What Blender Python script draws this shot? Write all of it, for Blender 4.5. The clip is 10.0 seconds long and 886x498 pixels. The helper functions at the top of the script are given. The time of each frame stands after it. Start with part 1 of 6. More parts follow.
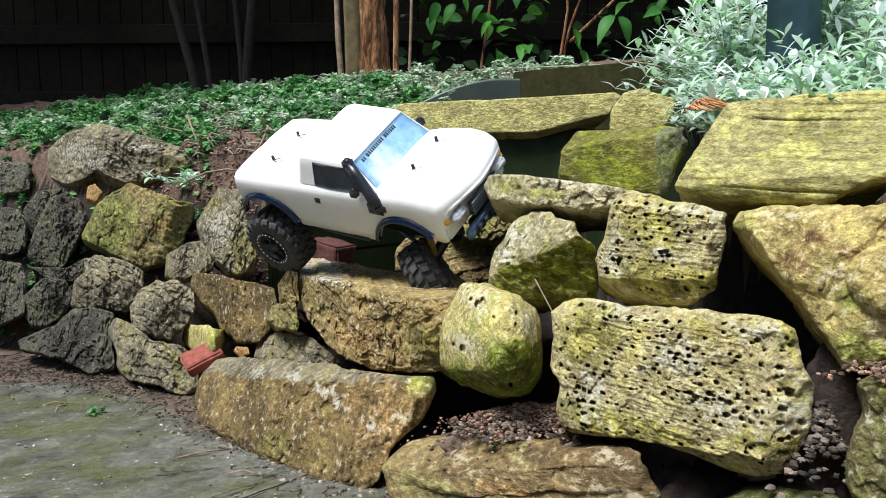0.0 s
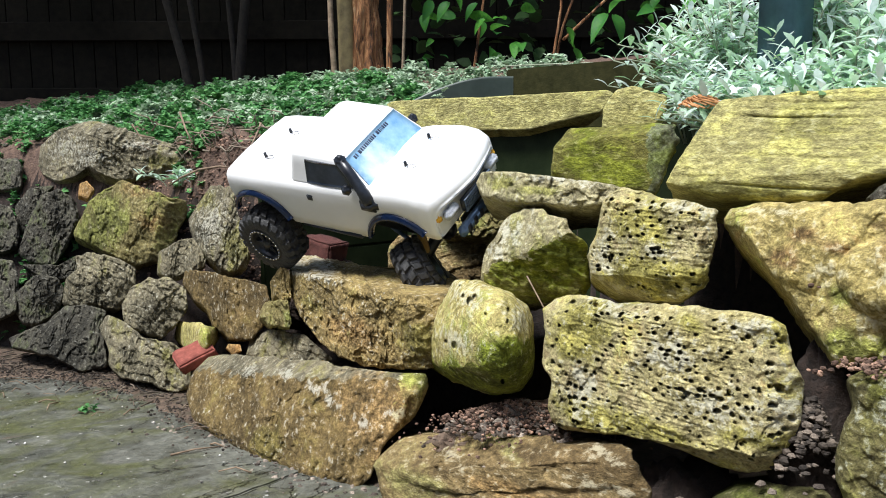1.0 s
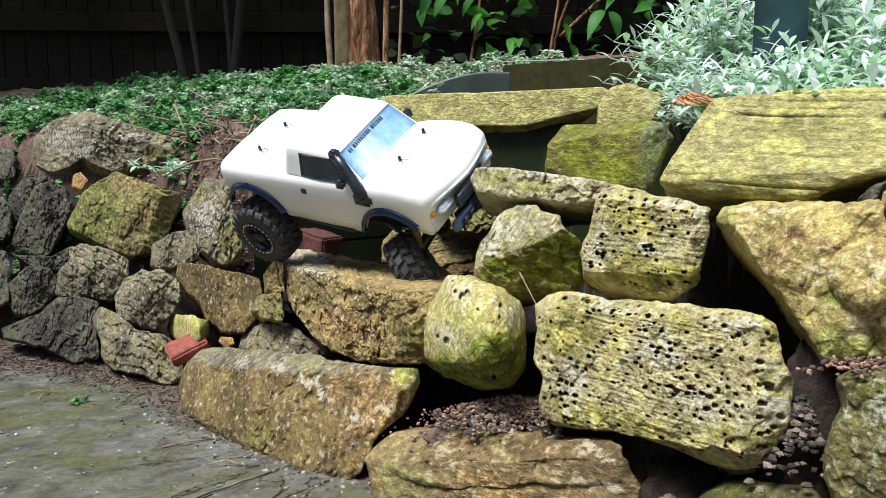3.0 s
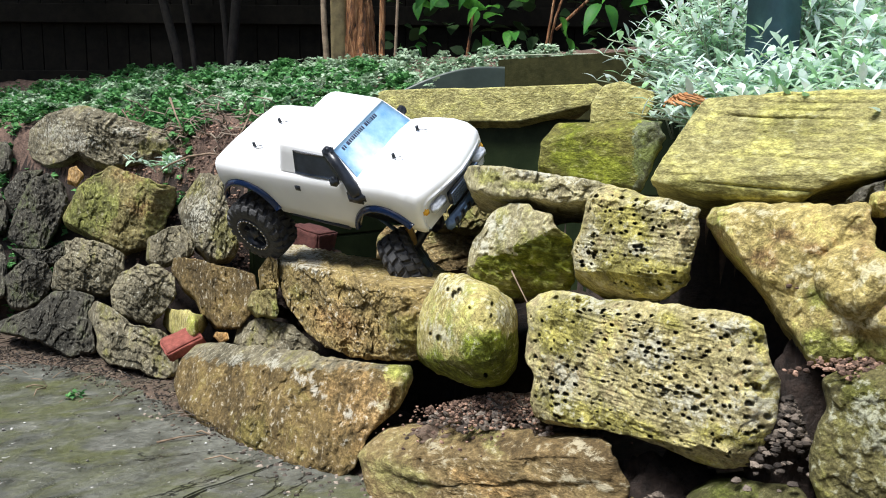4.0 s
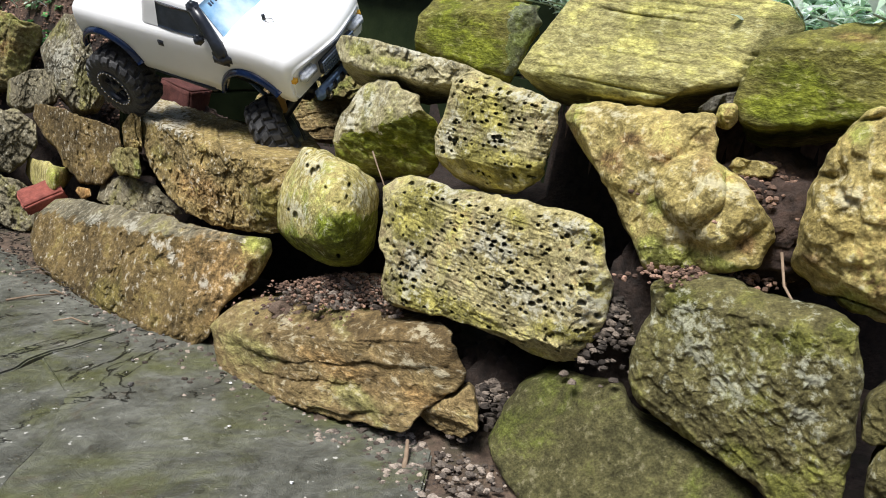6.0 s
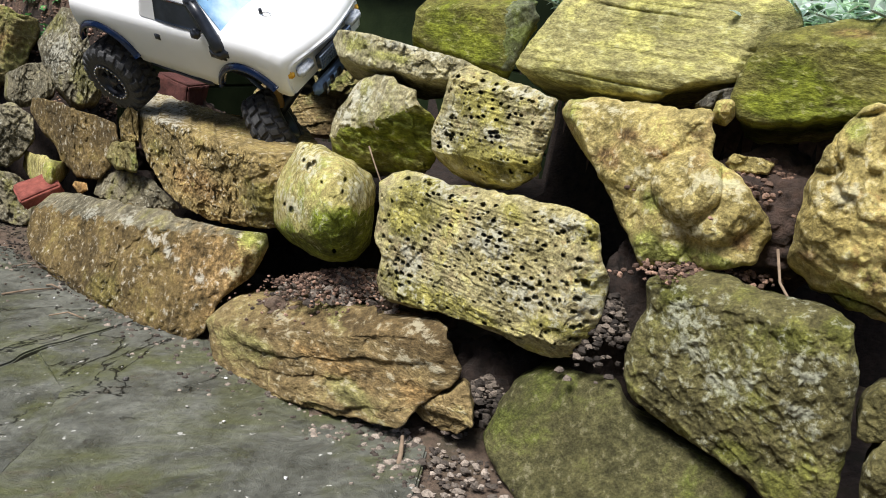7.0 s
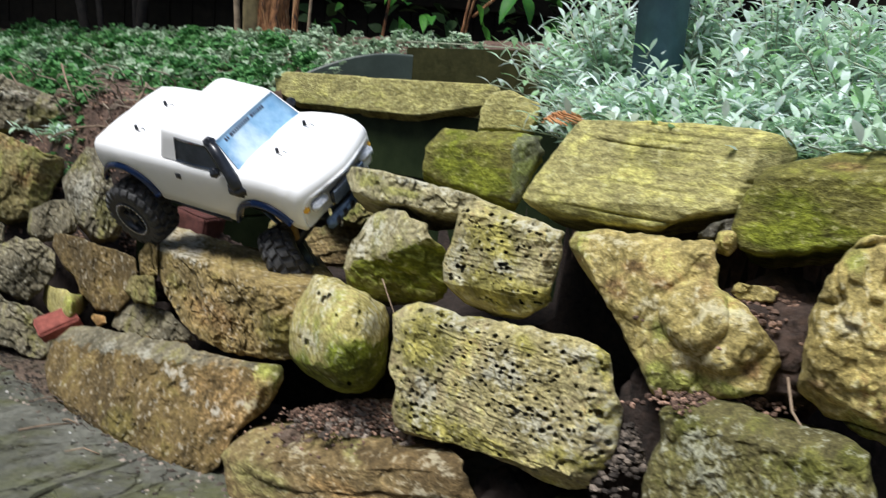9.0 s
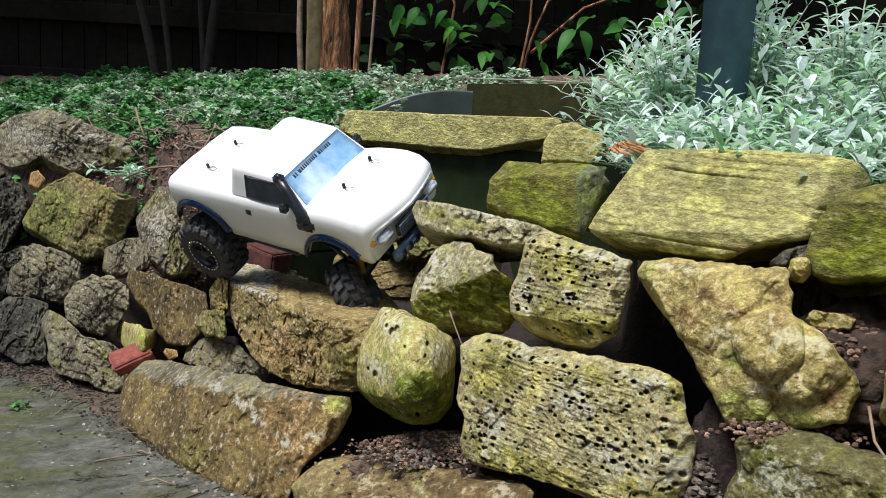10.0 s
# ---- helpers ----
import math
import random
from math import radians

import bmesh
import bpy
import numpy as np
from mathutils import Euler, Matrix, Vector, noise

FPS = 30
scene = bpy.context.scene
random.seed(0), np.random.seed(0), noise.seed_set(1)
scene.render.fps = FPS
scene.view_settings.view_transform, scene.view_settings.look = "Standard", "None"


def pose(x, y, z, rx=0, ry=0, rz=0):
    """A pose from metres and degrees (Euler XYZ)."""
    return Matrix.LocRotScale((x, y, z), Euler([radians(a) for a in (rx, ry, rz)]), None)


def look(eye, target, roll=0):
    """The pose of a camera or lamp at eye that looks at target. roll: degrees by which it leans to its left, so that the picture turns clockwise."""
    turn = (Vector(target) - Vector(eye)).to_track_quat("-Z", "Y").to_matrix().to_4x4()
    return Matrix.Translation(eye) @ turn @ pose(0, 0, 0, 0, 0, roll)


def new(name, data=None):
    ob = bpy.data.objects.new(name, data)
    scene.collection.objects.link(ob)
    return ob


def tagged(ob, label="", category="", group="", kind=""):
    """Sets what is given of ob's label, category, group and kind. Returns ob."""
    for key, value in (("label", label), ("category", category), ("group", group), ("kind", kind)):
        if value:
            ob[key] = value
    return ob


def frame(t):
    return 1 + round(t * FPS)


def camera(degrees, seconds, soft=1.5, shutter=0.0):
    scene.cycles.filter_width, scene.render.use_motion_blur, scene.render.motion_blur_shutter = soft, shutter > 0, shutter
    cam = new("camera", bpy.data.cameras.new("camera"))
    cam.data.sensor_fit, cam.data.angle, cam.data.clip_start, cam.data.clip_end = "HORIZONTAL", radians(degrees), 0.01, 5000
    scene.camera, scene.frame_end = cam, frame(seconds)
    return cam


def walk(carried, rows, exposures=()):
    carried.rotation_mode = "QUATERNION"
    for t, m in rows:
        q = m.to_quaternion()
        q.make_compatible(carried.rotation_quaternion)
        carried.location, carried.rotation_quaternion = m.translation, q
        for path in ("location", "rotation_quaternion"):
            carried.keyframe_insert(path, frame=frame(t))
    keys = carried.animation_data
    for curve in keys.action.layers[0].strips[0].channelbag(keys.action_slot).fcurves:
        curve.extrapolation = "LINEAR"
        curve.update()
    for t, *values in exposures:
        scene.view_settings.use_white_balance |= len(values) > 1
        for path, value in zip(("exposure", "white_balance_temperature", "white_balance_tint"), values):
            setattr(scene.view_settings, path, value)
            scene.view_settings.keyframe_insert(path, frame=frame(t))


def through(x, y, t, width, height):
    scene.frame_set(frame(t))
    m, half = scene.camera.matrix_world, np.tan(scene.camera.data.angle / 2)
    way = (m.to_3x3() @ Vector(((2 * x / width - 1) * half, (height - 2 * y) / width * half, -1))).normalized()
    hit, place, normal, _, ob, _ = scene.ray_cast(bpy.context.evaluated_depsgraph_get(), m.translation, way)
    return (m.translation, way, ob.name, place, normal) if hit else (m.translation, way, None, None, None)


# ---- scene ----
cam = camera(54.3, 10.0, soft=1.0, shutter=0.5)
PATH = [
    (0, (0.0159, 0.0091, 0.6346), (0.0371, 1.9910, 0.3674), -0.55),
    (0.5, (0.0178, 0.0105, 0.6334), (0.0421, 1.9920, 0.3634), -0.63),
    (1, (0.0188, 0.0093, 0.6325), (0.0541, 1.9904, 0.3609), -0.45),
    (1.5, (0.0190, 0.0096, 0.6307), (0.0614, 1.9902, 0.3560), -0.42),
    (2, (0.0199, 0.0094, 0.6335), (0.0620, 1.9889, 0.3507), -0.18),
    (2.5, (0.0212, 0.0108, 0.6322), (0.0633, 1.9904, 0.3502), 0.09),
    (4, (0.0294, 0.0027, 0.6457), (0.0822, 1.9788, 0.3423), 0.34),
    (4.2, (0.0434, 0.0036, 0.6590), (0.0878, 1.9684, 0.2880), 0.83),
    (4.3, (0.0487, 0.0065, 0.6598), (0.0991, 1.9634, 0.2498), 2.43),
    (4.5, (0.0665, -0.0014, 0.6779), (0.1193, 1.9485, 0.2361), 5.12),
    (4.7, (0.0833, 0.0063, 0.6886), (0.2474, 1.9445, 0.2232), 6.71),
    (4.8, (0.0960, 0.0147, 0.6820), (0.3378, 1.9326, 0.1690), 6.58),
    (5, (0.1066, 0.0133, 0.6820), (0.3719, 1.9155, 0.1242), 6.48),
    (5.5, (0.0994, 0.0206, 0.6793), (0.3799, 1.9103, 0.0874), 5.46),
    (7, (0.1064, 0.0291, 0.6753), (0.3884, 1.9109, 0.0595), 5.81),
    (7.5, (0.1072, 0.0294, 0.6753), (0.3947, 1.9106, 0.0602), 5.81),
    (8, (0.1075, 0.0288, 0.6793), (0.3994, 1.9075, 0.0588), 5.90),
    (8.2, (0.1131, 0.0258, 0.6907), (0.3961, 1.9165, 0.1032), 5.83),
    (8.5, (0.1083, 0.0177, 0.6948), (0.3869, 1.9482, 0.2526), 5.38),
    (8.7, (0.1106, 0.0100, 0.7010), (0.3813, 1.9509, 0.3014), 5.55),
    (9, (0.1015, 0.0101, 0.7016), (0.3415, 1.9631, 0.3438), 4.21),
    (9.5, (0.0872, -0.0036, 0.6969), (0.2107, 1.9725, 0.4143), 3.33),
    (10, (0.0886, -0.0010, 0.6957), (0.1903, 1.9761, 0.4117), 2.97),
]
walk(cam, [(t, look(eye, target, roll)) for t, eye, target, roll in PATH],
     [(0, 0.80, 6200, 9), (2.5, 0.84, 6200, 9), (4, 0.86, 6200, 9), (5, 0.65, 6300, 10), (8, 0.63, 6350, 10), (9, 0.46, 6200, 9), (10, 0.46, 6200, 9)])

# ---- light ----
world = bpy.data.worlds.new("sky")
scene.world = world
world.use_nodes = True
sky = world.node_tree.nodes.new("ShaderNodeTexSky")
sky.sky_type, sky.sun_disc = "NISHITA", False
sky.sun_elevation, sky.sun_rotation = radians(64), radians(229)
sky.air_density, sky.dust_density, sky.ozone_density = 1.0, 3.0, 1.0
back = world.node_tree.nodes["Background"]
back.inputs["Strength"].default_value = 0.092
world.node_tree.links.new(sky.outputs[0], back.inputs["Color"])
sun = new("sun", bpy.data.lights.new("sun", "SUN"))
sun.data.energy, sun.data.angle, sun.data.color = 3.4, radians(20), (1.0, 0.98, 0.94)
sun.matrix_world = look((-1.5, -0.1, 4.2), (0, 1.2, 0.2))
scene.view_settings.exposure = 0.85


# ---- materials ----
def material(name, build, rough=0.8, metal=0.0):
    m = bpy.data.materials.new(name)
    m.use_nodes = True
    t = m.node_tree
    shader = t.nodes["Principled BSDF"]
    shader.inputs["Roughness"].default_value, shader.inputs["Metallic"].default_value = rough, metal
    build(t, shader)
    return m


def node(t, kind, inputs=(), operation="", data_type="", blend_type="", clamp=None):
    n = t.nodes.new(kind)
    if operation:
        n.operation = operation
    if data_type:
        n.data_type = data_type
    if blend_type:
        n.blend_type = blend_type
    if clamp is not None:
        n.clamp = clamp
    for key, value in dict(inputs).items():
        if isinstance(value, bpy.types.NodeSocket):
            t.links.new(value, n.inputs[key])
        else:
            n.inputs[key].default_value = value
    return n


def coords(t, stretch=(1, 1, 1)):
    c = node(t, "ShaderNodeTexCoord")
    shift = node(t, "ShaderNodeObjectInfo")
    mul = node(t, "ShaderNodeMath", {0: shift.outputs["Random"], 1: 37.0}, operation="MULTIPLY")
    add = node(t, "ShaderNodeVectorMath", {0: c.outputs["Object"], 1: mul.outputs[0]}, operation="ADD")
    return node(t, "ShaderNodeMapping", {"Vector": add.outputs[0], "Scale": stretch}).outputs[0]


def grain(t, vec, scale, detail=6.0, rough=0.6, distort=0.0):
    return node(t, "ShaderNodeTexNoise", {"Vector": vec, "Scale": scale, "Detail": detail, "Roughness": rough, "Distortion": distort}).outputs["Fac"]


def ramp(t, fac, stops):
    r = node(t, "ShaderNodeValToRGB", {"Fac": fac})
    e = r.color_ramp.elements
    while len(e) < len(stops):
        e.new(0.5)
    for el, (p, c) in zip(e, stops):
        el.position = p
        el.color = (*c, 1) if len(c) == 3 else c
    return r.outputs["Color"]


def level(t, fac, low, high):
    return node(t, "ShaderNodeMapRange", {"Value": fac, "From Min": low, "From Max": high}, clamp=True).outputs["Result"]


def mix(t, fac, a, b, blend="MIX"):
    n = node(t, "ShaderNodeMix", data_type="RGBA", blend_type=blend)
    for key, value in ((0, fac), (6, a), (7, b)):
        if isinstance(value, bpy.types.NodeSocket):
            t.links.new(value, n.inputs[key])
        else:
            n.inputs[key].default_value = value if key == 0 else (*value, 1)
    return n.outputs[2]


def bump(t, shader, height, strength, distance):
    b = node(t, "ShaderNodeBump", {"Height": height, "Strength": strength, "Distance": distance})
    t.links.new(b.outputs[0], shader.inputs["Normal"])


def stone_material(name, low, high, moss, moss_at, pale, stretch=(1, 1, 1), rough=0.9, stain=(0.27, 0.175, 0.070)):
    """Weathered stone: mottled rock, and moss, pale lichen and rusty stain where the skin attribute has them."""
    def build(t, s):
        v = coords(t, stretch)
        skin = node(t, "ShaderNodeSeparateColor", {"Color": node(t, "ShaderNodeAttribute").outputs["Color"]})
        t.nodes[-2].attribute_name = "skin"

        def sum_of(a, b, k=1.0):
            return node(t, "ShaderNodeMath", {0: b, 1: k, 2: a}, operation="MULTIPLY_ADD").outputs[0]

        def tone(col, fac, dark, light):
            return mix(t, 1.0, col, mix(t, fac, (dark, dark, dark), (light, light, light)), "OVERLAY")

        broad = grain(t, v, 7, 5, 0.58, 0.6)
        middle = grain(t, v, 26, 6, 0.62, 0.3)
        small = grain(t, v, 90, 5, 0.65)
        rock = mix(t, level(t, broad, 0.36, 0.64), low, high)
        rock = tone(rock, node(t, "ShaderNodeObjectInfo").outputs["Random"], 0.45, 0.55)
        rust = level(t, sum_of(sum_of(middle, skin.outputs["Blue"], 0.50), broad, 0.5), 0.91, 1.20)
        col = mix(t, rust, rock, mix(t, level(t, small, 0.4, 0.6), tuple(c * 0.72 for c in stain), tuple(c * 1.25 for c in stain)))
        film = level(t, sum_of(sum_of(sum_of(broad, skin.outputs["Red"], 0.30), middle, 0.6), small, 0.25), moss_at + 0.40, moss_at + 0.56)
        col = mix(t, film, col, mix(t, level(t, middle, 0.38, 0.62), tuple(c * 0.70 for c in moss), tuple(c * 1.25 for c in moss)))
        col = tone(col, level(t, middle, 0.36, 0.64), 0.33, 0.62)
        col = tone(col, level(t, small, 0.36, 0.64), 0.29, 0.66)
        col = tone(col, level(t, grain(t, v, 330, 3, 0.6), 0.36, 0.64), 0.38, 0.62)
        crust = level(t, sum_of(sum_of(small, skin.outputs["Green"], 0.20), grain(t, v, 48, 7, 0.75), 0.7), 0.93, 1.06)
        col = mix(t, node(t, "ShaderNodeMath", {0: crust, 1: 0.75}, operation="MULTIPLY").outputs[0], col, pale)
        t.links.new(col, s.inputs["Base Color"])
        s.inputs["Specular IOR Level"].default_value = 0.25
        bump(t, s, sum_of(sum_of(small, grain(t, v, 210, 5, 0.7), 0.6), middle, 1.2), 1.0, 0.0065)
    return material(name, build, rough)


OCHRE = stone_material("ochre_stone", (0.117, 0.082, 0.034), (0.260, 0.183, 0.071), (0.153, 0.122, 0.037), 0.60, (0.60, 0.57, 0.47))
TAN = stone_material("tan_stone", (0.183, 0.136, 0.056), (0.407, 0.303, 0.119), (0.242, 0.203, 0.062), 0.60, (0.60, 0.57, 0.47))
BROWN = stone_material("brown_stone", (0.167, 0.115, 0.050), (0.416, 0.309, 0.138), (0.225, 0.200, 0.075), 0.57, (0.50, 0.45, 0.31), (0.7, 0.7, 1.6))
PITTED = stone_material("pitted_stone", (0.385, 0.332, 0.148), (0.570, 0.505, 0.275), (0.335, 0.300, 0.085), 0.53, (0.560, 0.545, 0.430))
LIME = stone_material("lime_stone", (0.424, 0.364, 0.117), (0.641, 0.573, 0.234), (0.212, 0.249, 0.026), 0.545, (0.650, 0.620, 0.460))
OLIVE = stone_material("olive_stone", (0.196, 0.167, 0.066), (0.380, 0.314, 0.130), (0.185, 0.190, 0.052), 0.53, (0.45, 0.42, 0.26))
MOSS = stone_material("mossy_stone", (0.350, 0.318, 0.112), (0.520, 0.472, 0.195), (0.350, 0.328, 0.105), 0.54, (0.520, 0.500, 0.270), (0.7, 0.7, 1.5))
GREEN = stone_material("green_stone", (0.171, 0.160, 0.038), (0.279, 0.257, 0.066), (0.149, 0.167, 0.017), 0.50, (0.40, 0.38, 0.18), (0.7, 0.7, 1.6))
PALE = stone_material("pale_stone", (0.324, 0.284, 0.152), (0.508, 0.457, 0.265), (0.270, 0.260, 0.085), 0.59, (0.600, 0.585, 0.470))
GREY = stone_material("grey_stone", (0.111, 0.098, 0.063), (0.319, 0.280, 0.183), (0.168, 0.154, 0.059), 0.57, (0.470, 0.455, 0.370))
# Dark stone; at the wall's far end its tone also holds the tree's shade
DARK = stone_material("dark_stone", (0.044, 0.041, 0.032), (0.150, 0.138, 0.104), (0.066, 0.074, 0.034), 0.55, (0.260, 0.250, 0.210))
YELLOW = stone_material("yellow_stone", (0.397, 0.311, 0.103), (0.628, 0.520, 0.204), (0.306, 0.312, 0.076), 0.58, (0.640, 0.590, 0.390))
LICHEN = stone_material("lichen_stone", (0.118, 0.104, 0.039), (0.250, 0.222, 0.089), (0.149, 0.150, 0.034), 0.54, (0.460, 0.465, 0.350))
SMOOTH = stone_material("smooth_stone", (0.077, 0.072, 0.029), (0.135, 0.124, 0.050), (0.081, 0.090, 0.020), 0.53, (0.24, 0.22, 0.13))
TEAL = stone_material("grey_green_stone", (0.120, 0.135, 0.080), (0.230, 0.240, 0.150), (0.140, 0.165, 0.050), 0.56, (0.36, 0.38, 0.28))
ORANGE = stone_material("orange_stone", (0.350, 0.200, 0.070), (0.500, 0.320, 0.130), (0.350, 0.250, 0.080), 0.65, (0.500, 0.400, 0.250))


def speckled(name, a, b, scale, rough=0.85, relief=0.004, detail=8.0, c=None):
    def build(t, s):
        v = coords(t)
        col = mix(t, level(t, grain(t, v, scale, detail, 0.65), 0.3, 0.7), a, b)
        if c:
            col = mix(t, level(t, grain(t, v, scale * 0.27, 6, 0.6), 0.5, 0.65), col, c)
        t.links.new(col, s.inputs["Base Color"])
        if relief:
            bump(t, s, grain(t, v, scale * 2.5, 6, 0.7), 0.8, relief)
    return material(name, build, rough)


def paving_build(t, s):
    v = coords(t)
    broad, middle, small = grain(t, v, 2.6, 6, 0.6, 0.8), grain(t, v, 11, 7, 0.66, 0.5), grain(t, v, 75, 6, 0.7)
    col = mix(t, level(t, middle, 0.34, 0.66), (0.058, 0.060, 0.048), (0.160, 0.162, 0.134))
    col = mix(t, level(t, grain(t, v, 3.4, 8, 0.7, 1.0), 0.46, 0.62), col, (0.098, 0.104, 0.045))
    col = mix(t, level(t, broad, 0.62, 0.78), col, (0.255, 0.245, 0.215))
    col = mix(t, level(t, grain(t, v, 4.7, 8, 0.72, 0.8), 0.60, 0.70), col, (0.105, 0.080, 0.055))
    col = mix(t, 1.0, col, mix(t, level(t, small, 0.34, 0.66), (0.34, 0.34, 0.34), (0.62, 0.62, 0.62)), "OVERLAY")
    col = mix(t, level(t, grain(t, v, 60, 3, 0.6), 0.685, 0.71), col, (0.48, 0.47, 0.43))
    col = mix(t, level(t, grain(t, v, 24, 5, 0.7), 0.66, 0.72), col, (0.035, 0.032, 0.024))
    vein = node(t, "ShaderNodeMath", {0: grain(t, v, 2.4, 8, 0.6, 0.7), 1: 0.5}, operation="SUBTRACT").outputs[0]
    vein = level(t, node(t, "ShaderNodeMath", {0: vein}, operation="ABSOLUTE").outputs[0], 0.0, 0.0045)
    vein = node(t, "ShaderNodeMath", {0: vein, 1: level(t, grain(t, v, 1.9, 3, 0.5), 0.48, 0.54)}, operation="MAXIMUM").outputs[0]
    col = mix(t, vein, (0.018, 0.018, 0.014), col)
    t.links.new(col, s.inputs["Base Color"])
    t.links.new(level(t, middle, 0.2, 0.9), s.inputs["Roughness"])
    s.inputs["Specular IOR Level"].default_value = 0.4
    h = node(t, "ShaderNodeMath", {0: grain(t, v, 20, 10, 0.7, 0.5), 1: vein}, operation="ADD").outputs[0]
    bump(t, s, h, 1.0, 0.010)


PAVING = material("paving_stone", paving_build, 0.82)
EARTH = speckled("earth", (0.050, 0.034, 0.024), (0.200, 0.138, 0.096), 55, 0.95, 0.012, 12, (0.075, 0.062, 0.038))
# Soil toned near black: the shade of the gaps is in its colour
SHADED_SOIL = speckled("shaded_soil", (0.010, 0.007, 0.005), (0.055, 0.034, 0.025), 60, 0.95, 0.022, 13)
SOIL = speckled("soil", (0.022, 0.014, 0.010), (0.135, 0.084, 0.062), 60, 0.95, 0.022, 13, (0.05, 0.032, 0.024))

# Dark stain, taken near black so the trees' shade lies in the colour
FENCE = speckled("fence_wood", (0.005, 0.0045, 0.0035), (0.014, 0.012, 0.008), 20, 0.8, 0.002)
SLEEPER = speckled("sleeper_wood", (0.016, 0.017, 0.006), (0.045, 0.044, 0.016), 24, 1.0, 0.003)
TANK = speckled("tank_board", (0.009, 0.015, 0.006), (0.024, 0.035, 0.014), 12, 0.55, 0.002)
LINER = speckled("liner", (0.022, 0.034, 0.028), (0.050, 0.070, 0.058), 12, 0.45, 0.001)
def bark_build(t, s):
    v = coords(t, (1.0, 1.0, 0.16))
    flake = grain(t, v, 42, 12, 0.7, 0.8)
    col = ramp(t, flake, [(0.38, (0.022, 0.012, 0.007)), (0.46, (0.22, 0.092, 0.036)), (0.54, (0.44, 0.205, 0.085)), (0.64, (0.62, 0.40, 0.22))])
    t.links.new(col, s.inputs["Base Color"])
    bump(t, s, flake, 1.0, 0.035)


BARK = material("bark", bark_build, 0.95)
for dull in (FENCE, SLEEPER, TANK):
    dull.node_tree.nodes["Principled BSDF"].inputs["Specular IOR Level"].default_value = 0.12
BARK_DARK = speckled("dark_bark", (0.010, 0.008, 0.006), (0.032, 0.025, 0.018), 30, 0.9, 0.006)
POST = speckled("post_paint", (0.034, 0.075, 0.115), (0.070, 0.140, 0.205), 25, 0.5, 0.001)
BRICK = speckled("brick", (0.15, 0.035, 0.026), (0.33, 0.095, 0.068), 60, 0.9, 0.004)
TWIG = speckled("twig", (0.10, 0.065, 0.04), (0.34, 0.25, 0.17), 30, 0.9, 0.001)


# ---- building helpers ----
def part(name, bm, mat, parent=None, label="", smooth=True):
    """Links a bmesh, or (vertices, faces), as one mesh object."""
    me = bpy.data.meshes.new(name)
    if isinstance(bm, tuple):
        me.from_pydata([tuple(v) for v in bm[0]], [], bm[1])
        me.update()
    else:
        bm.to_mesh(me)
        bm.free()
    me.materials.append(mat)
    me.polygons.foreach_set("use_smooth", [smooth] * len(me.polygons))
    ob = new(name, me)
    if parent:
        ob.parent = parent
    if label:
        ob["label"] = label
    return ob


def place(ob):
    """Moves the origin of a mesh built in world places to the middle of its base."""
    co = np.empty(len(ob.data.vertices) * 3, dtype=np.float32)
    ob.data.vertices.foreach_get("co", co)
    co = co.reshape(-1, 3)
    base = np.array([co[:, 0].mean(), co[:, 1].mean(), co[:, 2].min()])
    ob.data.vertices.foreach_set("co", (co - base).ravel())
    ob.data.update()
    ob.location = base
    return ob


def rounded(size, bevel=0.004, segments=2, at=(0, 0, 0)):
    bm = bmesh.new()
    bmesh.ops.create_cube(bm, size=1, matrix=Matrix.Translation(at) @ Matrix.Diagonal((*size, 1)))
    if bevel:
        bmesh.ops.bevel(bm, geom=bm.edges[:], offset=bevel, segments=segments, affect="EDGES")
    return bm


def tube(points, radii, sides=10):
    """Vertices and faces of a tube along points."""
    vs, fs = [], []
    pts = [Vector(p) for p in points]
    for i, p in enumerate(pts):
        way = (pts[min(i + 1, len(pts) - 1)] - pts[max(i - 1, 0)]).normalized()
        a = way.orthogonal().normalized() if abs(way.z) < 0.9 else way.cross(Vector((1, 0, 0))).normalized()
        b = way.cross(a)
        for k in range(sides):
            q = 2 * math.pi * k / sides
            vs.append(p + radii[i] * (a * math.cos(q) + b * math.sin(q)))
    for i in range(len(pts) - 1):
        for k in range(sides):
            fs.append((i * sides + k, i * sides + (k + 1) % sides, (i + 1) * sides + (k + 1) % sides, (i + 1) * sides + k))
    fs.append(tuple(range(sides))[::-1])
    fs.append(tuple(range((len(pts) - 1) * sides, len(pts) * sides)))
    return vs, fs


def join(pieces):
    vs, fs = [], []
    for v, f in pieces:
        n = len(vs)
        vs += list(v)
        fs += [tuple(i + n for i in q) for q in f]
    return vs, fs


def fbm(p, octaves=4):
    return noise.fractal(p, 0.9, 2.1, octaves)


# ---- the lie of the land ----
A = ((-0.778, -0.628), (0.628, -0.778))   # the wall's near stretch: way out, way along
B = ((-0.60, -0.80), (0.80, -0.60))       # its far stretch


def ground_z(x, y):
    return max(-0.30, 0.06 * x - 0.067 * y + 0.117)


def behind(x, y):
    """How far a place lies behind the foot of the wall."""
    return max(0.778 * x + 0.628 * y - 0.93, 0.60 * x + 0.80 * y - 1.50)


